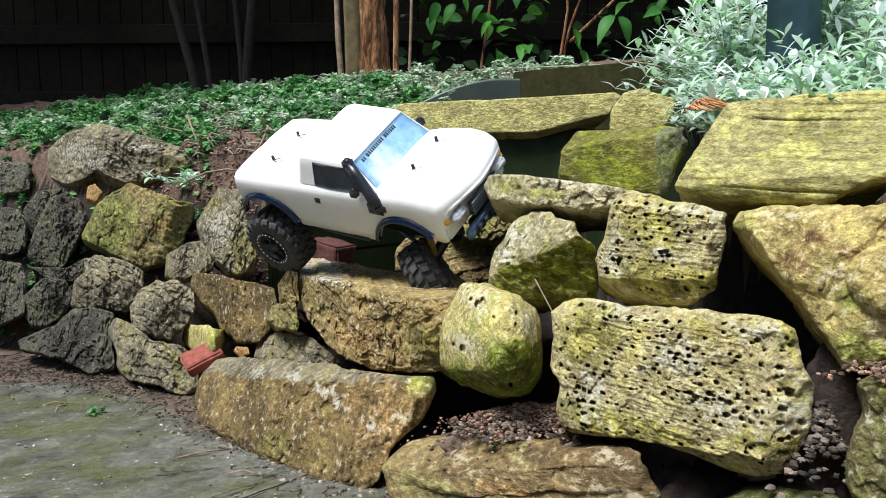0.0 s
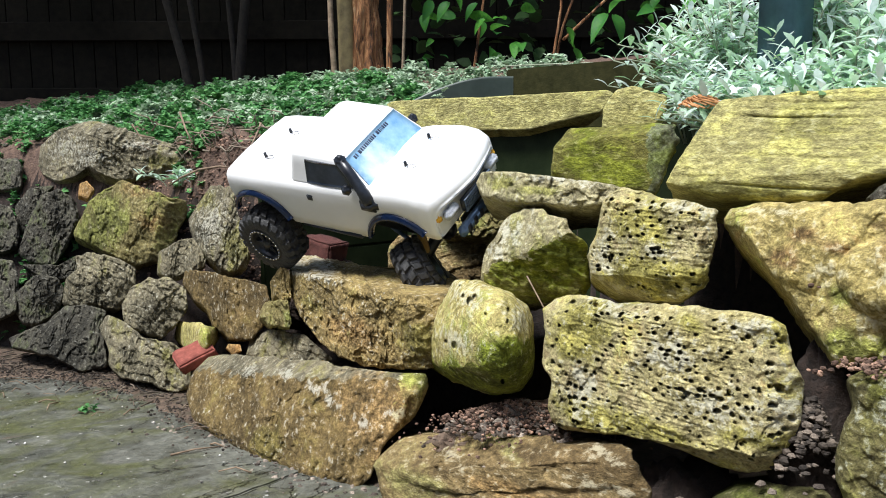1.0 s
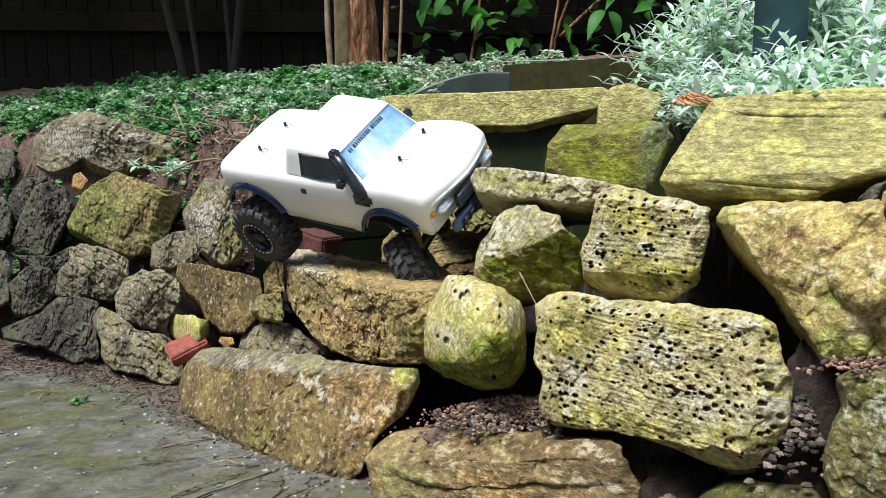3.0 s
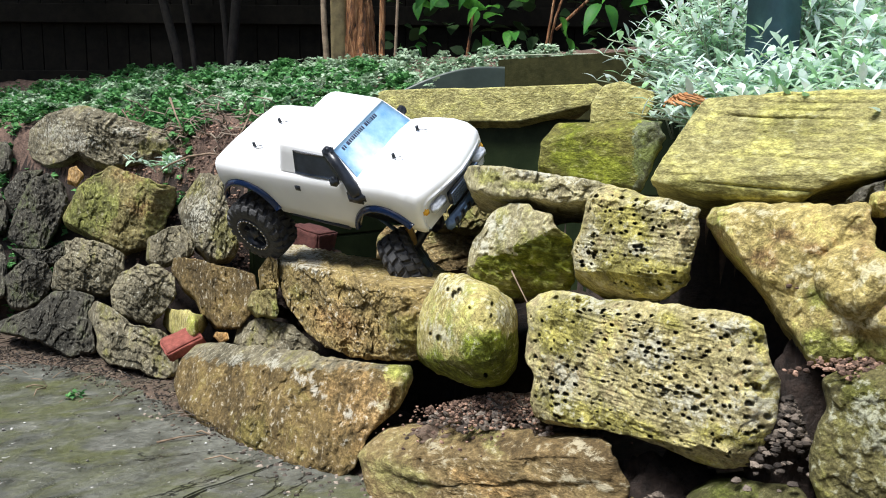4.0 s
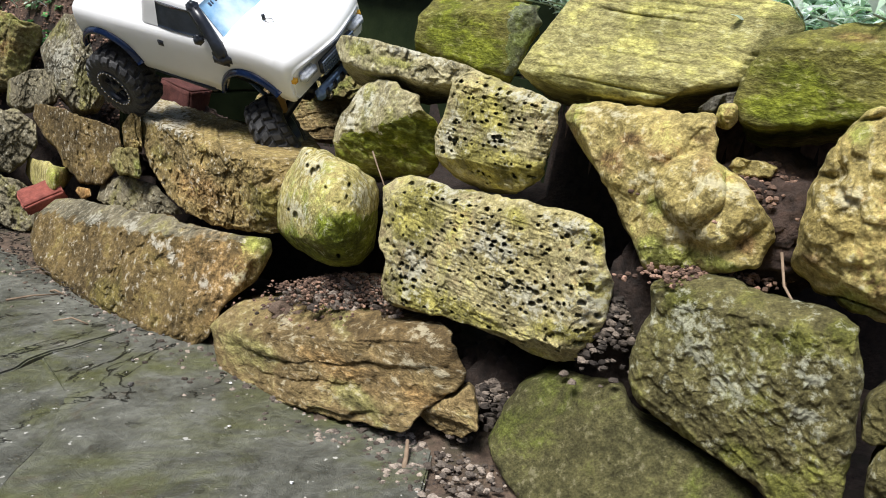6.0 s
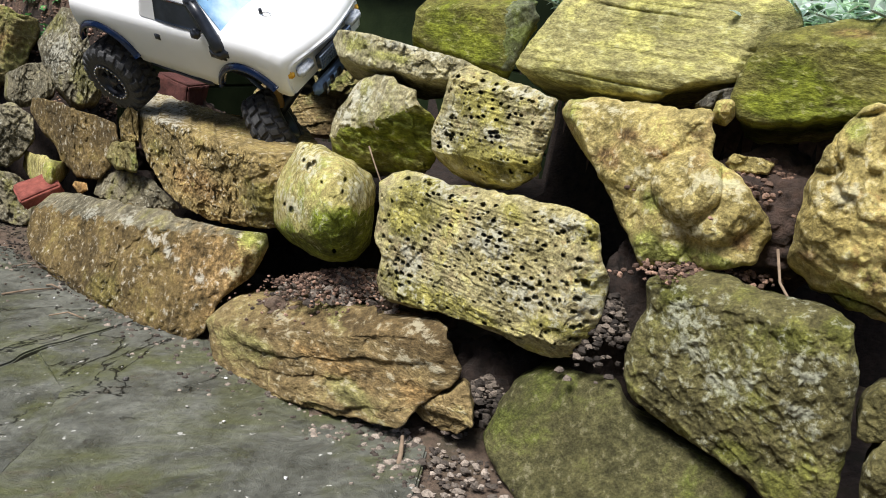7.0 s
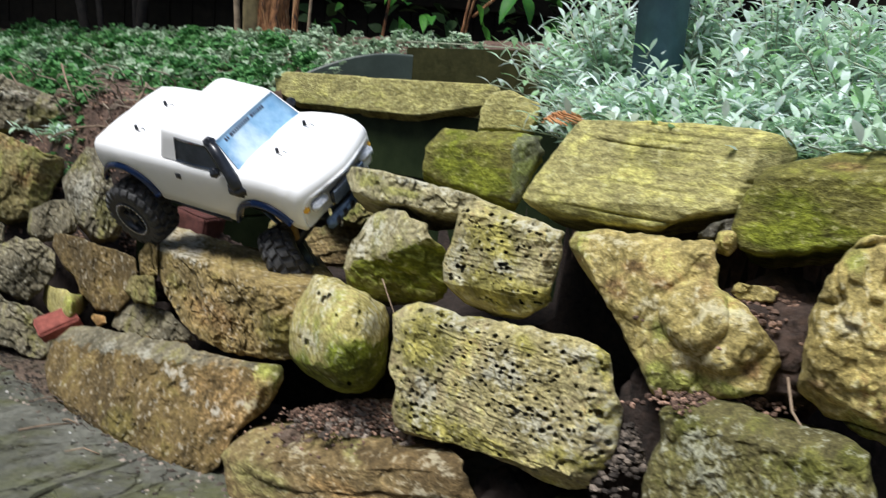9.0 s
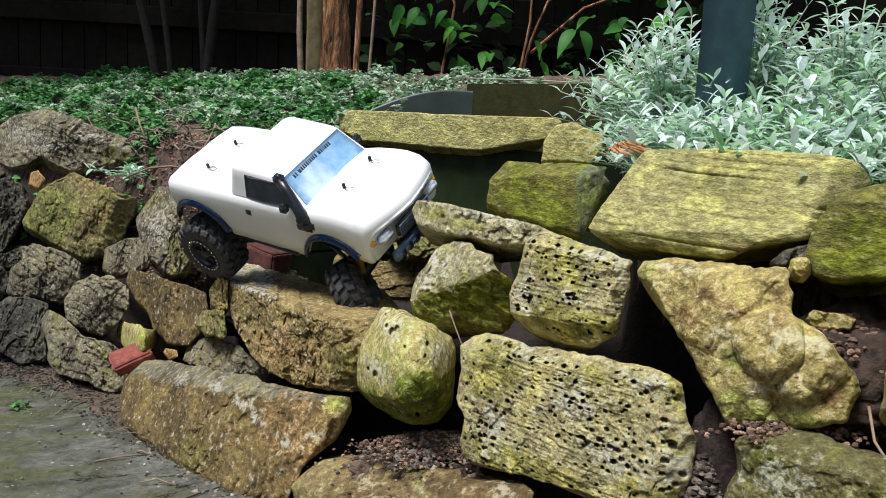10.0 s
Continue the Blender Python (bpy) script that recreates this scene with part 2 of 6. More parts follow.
def bank_z(x, y):
    """The soil that fills the wall and rises behind it."""
    w = behind(x, y)
    g = ground_z(x, y) - 0.06
    u = 0.628 * x - 0.778 * y
    if u > -1.0:
        w -= 0.08
        if w > 0.86:
            return 0.62
    elif u > -2.26 and w < 1.30:
        if w < 0.81:
            return g + 0.26 * min(1.0, max(0.0, (w - 0.16) / 0.12))
        return 0.52
    low, brow = (0.47, 0.55) if u > -1.0 else (0.17, 0.42)
    if w < low:
        return g
    if w < brow:
        return g + (0.58 - g) * (w - low) / (brow - low)
    return min(0.58 + (0.30 if u > -1.0 else 0.216) * (w - 0.42), 0.87 + 0.05 * min(1.0, max(0.0, (x + 1.0) / 0.8)))


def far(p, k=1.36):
    """A back-garden place pushed k times further from the camera, to fit its view."""
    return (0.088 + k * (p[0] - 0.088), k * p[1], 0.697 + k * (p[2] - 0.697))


count = 0


# per kind of rock: flat facets, broken steps, lumps, grain, cracks, roundness of the arris in metres
ROCK = {"plain": (0.17, 0.0050, 0.0040, 0.0026, 1.0, 0.006), "rough": (0.26, 0.0075, 0.0060, 0.0042, 1.0, 0.005), "round": (0.07, 0.0024, 0.0090, 0.0020, 0.0, 0.030),
        "lumpy": (0.06, 0.0022, 0.0040, 0.0012, 0.6, 0.010), "layered": (0.07, 0.0030, 0.0030, 0.0022, 0.0, 0.004), "ridged": (0.035, 0.0014, 0.0020, 0.0010, 0.0, 0.006),
        "smooth": (0.04, 0.0012, 0.0020, 0.0007, 0.0, 0.012), "boulder": (0.07, 0.0021, 0.0045, 0.0030, 0.0, 0.014), "pitted": (0.08, 0.0028, 0.0040, 0.0013, 0.0, 0.006),
        "mossy": (0.05, 0.0016, 0.0035, 0.0022, 0.0, 0.007),
        "curled": (0.30, 0.0050, 0.0060, 0.0034, 0.25, 0.004)}
KIND = {"ochre_stone": "plain", "tan_stone": "rough", "brown_stone": "layered", "pitted_stone": "pitted", "lime_stone": "round", "olive_stone": "plain", "mossy_stone": "ridged", "green_stone": "mossy", "pale_stone": "plain",
        "grey_stone": "curled", "dark_stone": "rough", "yellow_stone": "plain", "lichen_stone": "boulder", "smooth_stone": "smooth", "orange_stone": "smooth", "grey_green_stone": "mossy"}


def stone(name, label, face, o, tilt, zc, outline, facets, thick, mat, detail, skew, drop, other=(), knobs=(), skin=(), top=None, kind=""):
    """One wall stone: its outline on the wall, how far its face lies back, its facets, its thickness, how its body runs
    back along the camera's line of sight, and the growth and stains on it.
    """
    global count
    count += 1
    kind = kind or KIND[mat.name]
    flat, steps, lumps, fine, cracks, edge = ROCK[kind]
    n, d = face
    sides, rings = ((120, 24), (220, 50), (470, 130), (270, 66))[detail]
    pts = [Vector(p) for p in outline]
    pts = [q for a, b in zip(pts, pts[1:] + pts[:1]) for q in (a * 0.93 + b * 0.07, a * 0.07 + b * 0.93)]
    lens = [(b - a).length for a, b in zip(pts, pts[1:] + pts[:1])]
    total, rim, acc, i = sum(lens), [], 0.0, 0
    for k in range(sides):
        want = total * k / sides
        while acc + lens[i] < want:
            acc += lens[i]
            i += 1
        rim.append(pts[i].lerp(pts[(i + 1) % len(pts)], (want - acc) / lens[i]))
    mid = sum(rim, Vector((0, 0))) / sides
    off = Vector((count * 7.3, count * 3.1, count * 1.7))
    size = math.sqrt(total * total / 16)
    edge = min(edge, 0.12 * size)
    ragged = 0.0035 if kind in ("smooth", "round", "ridged", "pitted", "boulder") else 0.006
    rim = [p + (p - mid).normalized() * (ragged * fbm(Vector((p.x * 20, p.y * 20, count))) + 0.3 * ragged * noise.noise(Vector((p.x * 90, p.y * 90, count)))) for p in rim]
    ways = []
    for k in range(sides):
        g = rim[(k + 4) % sides] - rim[k - 4]
        w = Vector((g.y, -g.x)).normalized()
        ways.append(w if w.dot(rim[k] - mid) > 0 else -w)
    dice = random.Random(count)
    chips = []
    for k in range(8):
        w = 2 * math.pi * (k + dice.uniform(-0.4, 0.4)) / 8
        w = Vector((math.cos(w), math.sin(w)))
        reach = max((p - mid).dot(w) for p in rim)
        chips.append((w, reach - dice.uniform(0.04, 0.34) * min(reach, 0.11), dice.uniform(0.2, 1.0) * min(1.0, flat * 6)))
    planes = [(Vector((dice.uniform(-1, 1), dice.uniform(-1, 1))) * flat, dice.uniform(-0.2, 0.2) * size * flat) for _ in range(6)]

    def growth(u, z, letter):
        return min(1.0, sum(math.exp(-((u - a) / ru) ** 2 - ((z - b) / rz) ** 2) for k, a, b, ru, rz in skin if k == letter))

    def depth(u, z, s):
        p = Vector((u, z, 0.0)) + off
        uu, zz = u + 0.006 * noise.noise(p * 24), z + 0.006 * noise.noise(p * 24 + Vector((9, 9, 9)))
        fitted = tilt * (z - zc) + sum(max(0.0, a * uu + b * zz - c) * k for a, b, c, k in facets)
        push = -level_
        if s < edge:
            push += edge - math.sqrt(max(0.0, edge * edge - (edge - s) ** 2))
        q = Vector((uu, zz)) - mid
        push += max(0.0, max((q.dot(w) - c) * k for w, c, k in chips)) + max(q.dot(w) + c for w, c in planes)
        push -= lumps * fbm(p * 8, 3)
        if steps > 0.002:
            f = fbm(p * 9 + Vector((3, 7, 1)), 4) * 2.4
            push += steps * (math.floor(f) + min(1.0, (f % 1.0) * 7))
            gap, cells = noise.voronoi(p * 34)
            lean = noise.cell_vector(cells[0] * 3.7)
            push += 1.1 * flat * ((p.x - cells[0].x / 34) * lean.x + (p.y - cells[0].y / 34) * lean.y) * min(1.0, (gap[1] - gap[0]) * 12)
        push -= fine * (fbm(p * 42, 4) - 1.1 * abs(noise.noise(p * 105)))
        if cracks and noise.noise(p * 2.3 + Vector((5, 1, 2))) > 0.0:
            c = abs(noise.noise(p * 6.5) + 0.3 * noise.noise(p * 21))
            push += 0.010 * cracks * max(0.0, 1 - c / 0.030)
        if kind == "layered":
            q = (p.y - 0.235 * p.x) * 31 + 0.8 * fbm(p * 3.4, 4)
            bed = math.floor(q)
            f = q - bed
            push += 0.017 * noise.noise(Vector((p.x * 3.2, bed * 3.3, 1))) + 0.007 * noise.noise(Vector((p.x * 13, bed * 7.1, 4)))
            push += 0.010 * max(0.0, 1 - f / 0.16) * max(0.0, noise.noise(Vector((p.x * 5, bed * 2.7, 9))) + 0.35)
            push += 0.0016 * noise.noise(Vector((p.x * 18, (p.y - 0.235 * p.x) * 260, 2)))
        elif kind == "ridged":
            q = p.y * 96 + 0.6 * fbm(p * 3, 3)
            push += (0.0060 if "ridges" in label else 0.0012) * (1 - abs(math.sin(math.pi * q))) ** 2 * max(0.0, noise.noise(Vector((p.x * 5, math.floor(q + 0.5) * 3.3, 1))) + 0.30)
        elif kind == "curled":
            q = (p.y + 0.25 * p.x) * 36 + 2.2 * fbm(p * 3.5, 3)
            push += 0.0085 * (q % 1.0) ** 2 * (0.35 + abs(noise.noise(Vector((p.x * 5, math.floor(q) * 2.3, 1)))))
        elif kind == "pitted":
            rich = growth(u, z, "p")
            push += 0.0010 * noise.noise(Vector((p.x * 14, p.y * 170, 5))) + 0.0012 * noise.noise(Vector((p.x * 30, p.y * 300, 5)))
            warp = Vector((p.x + 0.004 * noise.noise(p * 40), p.y + 0.10 * (p.x - off.x) * 0.3 + 0.004 * noise.noise(p * 35 + off), 0))
            row = 0.5 + 0.5 * noise.noise(Vector((p.x * 9, p.y * 30, 2)))
            hole = noise.voronoi(Vector((warp.x * 82, warp.y * 128, 0)))
            wide = 0.18 + 0.20 * row + 0.12 * rich + 0.16 * noise.noise(hole[1][0] * 5.1)
            open_ = max(0.0, min(1.0, (wide - hole[0][0]) / 0.07)) * (noise.noise(hole[1][0] * 2.3 + Vector((0, 0, 8))) > -0.06 - 0.25 * rich)
            small = noise.voronoi(Vector((warp.x * 170, warp.y * 240, 3)))[0][0]
            open_ += 0.35 * max(0.0, min(1.0, (0.20 * row - small + 0.06) / 0.08))
            push += 0.015 * min(1.0, open_) * max(0.0, min(1.0, (s - 0.003) / 0.010))
        elif kind == "round":
            push -= 0.075 * (1 - ((u - mid.x) ** 2 + (z - mid.y) ** 2) / (0.34 * size) ** 2 * 0.5)
            hole = noise.voronoi(p * 40)
            keep = noise.noise(p * 8) + 0.5 * growth(u, z, "p") > -0.08
            push += 0.016 * max(0.0, min(1.0, (0.24 + 0.24 * noise.noise(hole[1][0] * 4) - hole[0][0]) / 0.08)) * keep
            push += 0.004 * fbm(p * 20, 3) * growth(u, z, "m")
        if kind == "lumpy":
            near = noise.voronoi(p * 20 + 0.35 * noise.noise_vector(p * 9))[0]
            low = max(0.0, min(1.0, (0.495 - zz + 0.5 * (uu + 0.46)) / 0.05))
            push += (0.2 + 0.8 * low) * 0.015 * near[0] ** 1.5
        for a, b, r, h in knobs:
            ua, zb = uu - a + 0.014 * noise.noise(p * 15), zz - b + 0.014 * noise.noise(p * 15 + Vector((4, 2, 7)))
            push -= 0.7 * h * max(0.0, 1 - (ua * ua + zb * zb) / (1.1 * r * r)) ** 0.8
        return fitted, push

    level_ = 0.0
    level_ = sum(depth(p.x, p.y, 1.0)[1] for p in rim[::5]) / len(rim[::5])
    vs, fs, tint = [], [], []
    # skew follows the line of sight, so relief keeps the outline in view
    run = Vector((skew, 1.0)).normalized()

    def put(u, z, back):
        a, b = back
        vs.append((u * d[0] - (o + a) * n[0] + 1.25 * b * run[0], u * d[1] - (o + a) * n[1] + 1.25 * b * run[1], z - 0.2 * b))
        tint.append((growth(u, z, "m"), growth(u, z, "p"), growth(u, z, "o"), 1.0) if skin else (0.0, 0.0, 0.0, 1.0))

    put(mid.x, mid.y, depth(mid.x, mid.y, 1))
    last = []
    for j in range(1, rings + 1):
        r = (j / rings) ** 0.82
        for p, way in zip(rim, ways):
            q = mid.lerp(p, r)
            push = depth(q.x, q.y, (1 - r) * (p - mid).dot(way))
            put(q.x, q.y, push)
            if j == rings:
                last.append(push)
    deep = 6 + 4 * (detail > 0)
    for k in range(1, deep + 1):
        f = k / deep
        for p, push in zip(rim, last):
            s = 1 - (0.12 if drop > 0.2 else 0.02) * f * f
            w = 0.006 * fbm(Vector((p.x * 18, p.y * 18, f * 5 + count)), 3)
            q = mid.lerp(p, s) + (p - mid).normalized() * w
            put(q.x, q.y - drop * f * thick, push)
            v = vs[-1]
            vs[-1] = (v[0] + f * thick * run[0], v[1] + f * thick * run[1], v[2])
    for k in range(sides):
        fs.append((0, 1 + k, 1 + (k + 1) % sides))
    for j in range(rings + deep - 1):
        a = 1 + j * sides
        for k in range(sides):
            k2 = (k + 1) % sides
            fs.append((a + k, a + sides + k, a + sides + k2, a + k2))
    fs.append(tuple(1 + (rings + deep - 1) * sides + k for k in range(sides)))
    ob = place(part(name, (vs, fs), mat))
    layer = ob.data.attributes.new("skin", "FLOAT_COLOR", "POINT")
    layer.data.foreach_set("color", np.array(tint, dtype=np.float32).ravel())
    for slot, (number, cover_) in enumerate(other):
        ob.data.materials.append(cover_)
        a, b, c, _ = facets[number]
        for j in range(rings - 1):
            for k in range(sides):
                f = ob.data.polygons[sides + j * sides + k]
                q = mid.lerp(rim[k], ((j + 1.5) / rings) ** 0.82)
                p = Vector((q.x, q.y, 0.0)) + off
                if a * q.x + b * q.y - c + 0.014 * fbm(p * 30, 4) > 0:
                    f.material_index = slot + 1
    if top:
        ob.data.materials.append(top)
        for f in ob.data.polygons[sides * rings:]:
            if f.normal.z > 0.6:
                f.material_index = len(other) + 1
    return tagged(ob, label, "stone", "wall stones" if name == "stone_block" else "")


# ---- ground and soil ----
def sheet(name, xs, ys, height, mat, keep=None):
    vs = [(x, y, height(x, y)) for y in ys for x in xs]
    w = len(xs)
    fs = [(j * w + i, j * w + i + 1, (j + 1) * w + i + 1, (j + 1) * w + i) for j in range(len(ys) - 1) for i in range(w - 1)
          if keep is None or keep((xs[i] + xs[i + 1]) / 2, (ys[j] + ys[j + 1]) / 2)]
    return part(name, (vs, fs), mat)


def spaced(near, far, step, grow=1.35):
    out = list(np.arange(near[0], near[1], step))
    s = step
    while out[-1] < far[1]:
        s *= grow
        out.append(out[-1] + s)
    s = step
    while out[0] > far[0]:
        s *= grow
        out.insert(0, out[0] - s)
    return out


ground = sheet("ground", spaced((-2.2, 0.9), (-1500, 1500), 0.03), spaced((-0.3, 4.2), (-1500, 1500), 0.03),
               lambda x, y: ground_z(x, y) - 0.004 + 0.004 * fbm(Vector((x * 3, y * 3, 0)), 3)
               + (0.018 + 0.005 * fbm(Vector((x * 22, y * 22, 8)), 3)) * min(1.0, max(0.0, (behind(x, y) + 0.11 + 0.07 * fbm(Vector((x * 5, y * 5, 5)), 5)) / 0.05)), EARTH)
tagged(ground, "bare brown soil around the paving and wall", "ground", kind="structure")
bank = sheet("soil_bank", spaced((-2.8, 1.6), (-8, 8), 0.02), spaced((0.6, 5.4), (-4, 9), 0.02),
             lambda x, y: bank_z(x, y) + 0.025 * fbm(Vector((x * 6, y * 6, 2)), 4) + 0.010 * fbm(Vector((x * 30, y * 30, 7)), 3), SHADED_SOIL, lambda x, y: behind(x, y) > 0.06)
# Upper faces keep the soil's own tone; below them shade is painted in
bank.data.materials.append(speckled("bank_topsoil", (0.045, 0.028, 0.020), (0.230, 0.145, 0.105), 50, 0.95, 0.020, 12))
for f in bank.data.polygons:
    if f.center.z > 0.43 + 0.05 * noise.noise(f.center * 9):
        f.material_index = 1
tagged(bank, "dark brown soil bank behind the stone wall", "soil", kind="structure")

# ---- stones of the wall ----
stone("stone_block", "long ochre and grey sandstone block at the foot of the wall", A, 0.845, 0.4, 0.082,
      [(-1.897, 0.013), (-1.904, 0.049), (-1.895, 0.097), (-1.825, 0.118), (-1.583, 0.158), (-1.402, 0.182), (-1.188, 0.208), (-1.117, 0.216), (-1.102, 0.195), (-1.105, 0.143), (-1.145, 0.098), (-1.149, 0.044), (-1.176, 0.008), (-1.245, -0.019), (-1.375, -0.021), (-1.506, -0.02), (-1.654, -0.026), (-1.806, -0.035)],
      [(0.99, 0.16, -1.121, 0.6), (-0.18, 0.98, 0.41, 0.9), (0.05, -1.0, -0.074, 0.5)], 0.28, OCHRE, 1, -0.21, 0.3, other=((1, GREY), (0, YELLOW)),
      skin=(("o", -1.190, 0.144, 0.155, 0.066), ("o", -1.083, 0.098, 0.079, 0.039), ("m", -1.124, 0.212, 0.062, 0.020), ("p", -1.663, 0.120, 0.030, 0.010), ("p", -1.515, 0.146, 0.031, 0.009), ("p", -1.406, 0.145, 0.032, 0.012), ("p", -1.337, 0.129, 0.024, 0.010), ("p", -1.224, 0.120, 0.018, 0.010), ("p", -1.158, 0.150, 0.020, 0.008), ("m", -1.522, 0.020, 0.113, 0.036),))
stone("stone_block", "layered brown sandstone slab on the gravel at the wall foot", A, 0.835, 0.4, 0.123,
      [(-1.133, 0.079), (-1.141, 0.098), (-1.128, 0.112), (-1.018, 0.149), (-0.974, 0.159), (-0.795, 0.192), (-0.646, 0.225), (-0.624, 0.193), (-0.609, 0.174), (-0.621, 0.15), (-0.653, 0.109), (-0.66, 0.093), (-0.74, 0.072), (-0.832, 0.055), (-0.933, 0.037), (-1.045, 0.016), (-1.098, 0.045)],
      [(-0.27, 0.96, 0.381, 1.8), (1.0, -0.08, -0.659, 0.6)], 0.26, BROWN, 1, 0.01, 0.3,
      skin=(("m", -1.008, 0.084, 0.074, 0.029), ("m", -0.886, 0.168, 0.076, 0.010), ("m", -0.768, 0.099, 0.049, 0.016), ("o", -0.821, 0.125, 0.110, 0.020), ("o", -0.648, 0.140, 0.051, 0.015), ("p", -0.685, 0.208, 0.053, 0.005), ("p", -0.688, 0.173, 0.040, 0.008), ("p", -0.641, 0.179, 0.030, 0.006), ("p", -0.994, 0.132, 0.061, 0.006),))
stone("stone_block", "small brown stone wedged beside the layered slab", A, 0.865, 0.2, 0.127,
      [(-0.678, 0.096), (-0.663, 0.122), (-0.629, 0.15), (-0.603, 0.17), (-0.593, 0.159), (-0.575, 0.128), (-0.593, 0.103), (-0.631, 0.092)],
      [], 0.15, BROWN, 0, 0.18, 0.3)
stone("stone_block", "large pale limestone block riddled with small holes", A, 0.92, 0.1, 0.316,
      [(-0.854, 0.373), (-0.84, 0.388), (-0.803, 0.4), (-0.732, 0.4), (-0.66, 0.406), (-0.605, 0.412), (-0.551, 0.414), (-0.5, 0.417), (-0.481, 0.407), (-0.47, 0.368), (-0.46, 0.342), (-0.459, 0.3), (-0.465, 0.268), (-0.482, 0.231), (-0.526, 0.215), (-0.571, 0.215), (-0.613, 0.23), (-0.65, 0.234), (-0.701, 0.228), (-0.76, 0.211), (-0.81, 0.199), (-0.827, 0.231), (-0.822, 0.276), (-0.844, 0.295), (-0.841, 0.339)],
      [(0.99, 0.11, -0.448, 0.9), (-0.08, 1.0, 0.443, 0.9), (0.12, -0.99, -0.311, 1.1)], 0.26, PITTED, 2, 0.19, 0.3,
      skin=(("p", -0.628, 0.353, 0.042, 0.025), ("p", -0.564, 0.302, 0.049, 0.022), ("p", -0.475, 0.321, 0.021, 0.026), ("p", -0.517, 0.399, 0.038, 0.012), ("p", -0.736, 0.399, 0.040, 0.015), ("p", -0.770, 0.273, 0.032, 0.039), ("m", -0.777, 0.345, 0.032, 0.027), ("m", -0.605, 0.392, 0.034, 0.014), ("m", -0.486, 0.408, 0.022, 0.022), ("m", -0.738, 0.234, 0.051, 0.015), ("m", -0.500, 0.274, 0.046, 0.013), ("m", -0.624, 0.249, 0.053, 0.013), ("o", -0.688, 0.410, 0.030, 0.007),))
# The dark green underside is moss with its shade mixed in
stone("stone_block", "rounded yellow green mossy stone with a few holes", A, 0.955, 0.1, 0.291,
      [(-1.157, 0.22), (-1.159, 0.25), (-1.145, 0.299), (-1.122, 0.334), (-1.094, 0.38), (-1.03, 0.39), (-0.967, 0.379), (-0.899, 0.363), (-0.881, 0.337), (-0.888, 0.295), (-0.903, 0.249), (-0.943, 0.221), (-1.013, 0.208), (-1.099, 0.203), (-1.14, 0.206)],
      [(0.35, -0.94, -0.607, 0.35)], 0.24, LIME, 3, -0.0, 0.3, other=((0, GREEN),),
      skin=(("m", -0.980, 0.282, 0.068, 0.035), ("m", -1.060, 0.222, 0.071, 0.023), ("m", -0.940, 0.279, 0.051, 0.026), ("p", -1.068, 0.364, 0.048, 0.023), ("p", -0.936, 0.343, 0.038, 0.020), ("p", -1.089, 0.287, 0.044, 0.018), ("m", -1.014, 0.221, 0.107, 0.020),))
stone("stone_block", "flat topped sandstone ledge block", A, 0.955, 0.05, 0.262,
      [(-1.644, 0.334), (-1.474, 0.335), (-1.286, 0.338), (-1.114, 0.341), (-1.129, 0.308), (-1.145, 0.263), (-1.152, 0.213), (-1.229, 0.197), (-1.345, 0.18), (-1.454, 0.184), (-1.527, 0.203), (-1.593, 0.237), (-1.632, 0.282)],
      [(1.0, 0.12, -1.161, 1.0)], 0.34, TAN, 2, -0.14, 0.02, top=SOIL,
      skin=(("m", -1.194, 0.261, 0.046, 0.040), ("p", -1.616, 0.331, 0.051, 0.009), ("p", -1.506, 0.332, 0.063, 0.009), ("o", -1.392, 0.244, 0.114, 0.043), ("m", -1.546, 0.278, 0.066, 0.028),))
stone("stone_block", "small squared stone at the end of the ledge", A, 0.965, 0.05, 0.3,
      [(-1.733, 0.301), (-1.696, 0.332), (-1.649, 0.332), (-1.64, 0.27), (-1.676, 0.256), (-1.722, 0.257)],
      [], 0.2, TAN, 1, -0.21, 0.3)
stone("stone_block", "small olive stone under the ledge", A, 0.955, 0.05, 0.223,
      [(-1.78, 0.207), (-1.745, 0.25), (-1.647, 0.266), (-1.622, 0.218), (-1.631, 0.204), (-1.73, 0.195)],
      [], 0.15, OLIVE, 0, -0.22, 0.3)
# The flank's dark green is moss and its shade in one colour
stone("stone_block", "wedge shaped grey stone with a mossy green flank", A, 1.03, 0.45, 0.426,
      [(-1.077, 0.382), (-1.084, 0.43), (-1.062, 0.482), (-1.032, 0.5), (-0.991, 0.503), (-0.924, 0.485), (-0.888, 0.46), (-0.894, 0.392), (-0.907, 0.363), (-1.013, 0.337), (-1.063, 0.346), (-1.079, 0.361)],
      [(0.43, -0.9, -0.814, 0.9)], 0.25, PALE, 1, 0.05, 0.3, other=((0, GREEN),),
      skin=(("p", -1.040, 0.463, 0.038, 0.025), ("p", -1.058, 0.423, 0.026, 0.012), ("m", -0.936, 0.427, 0.057, 0.032),))
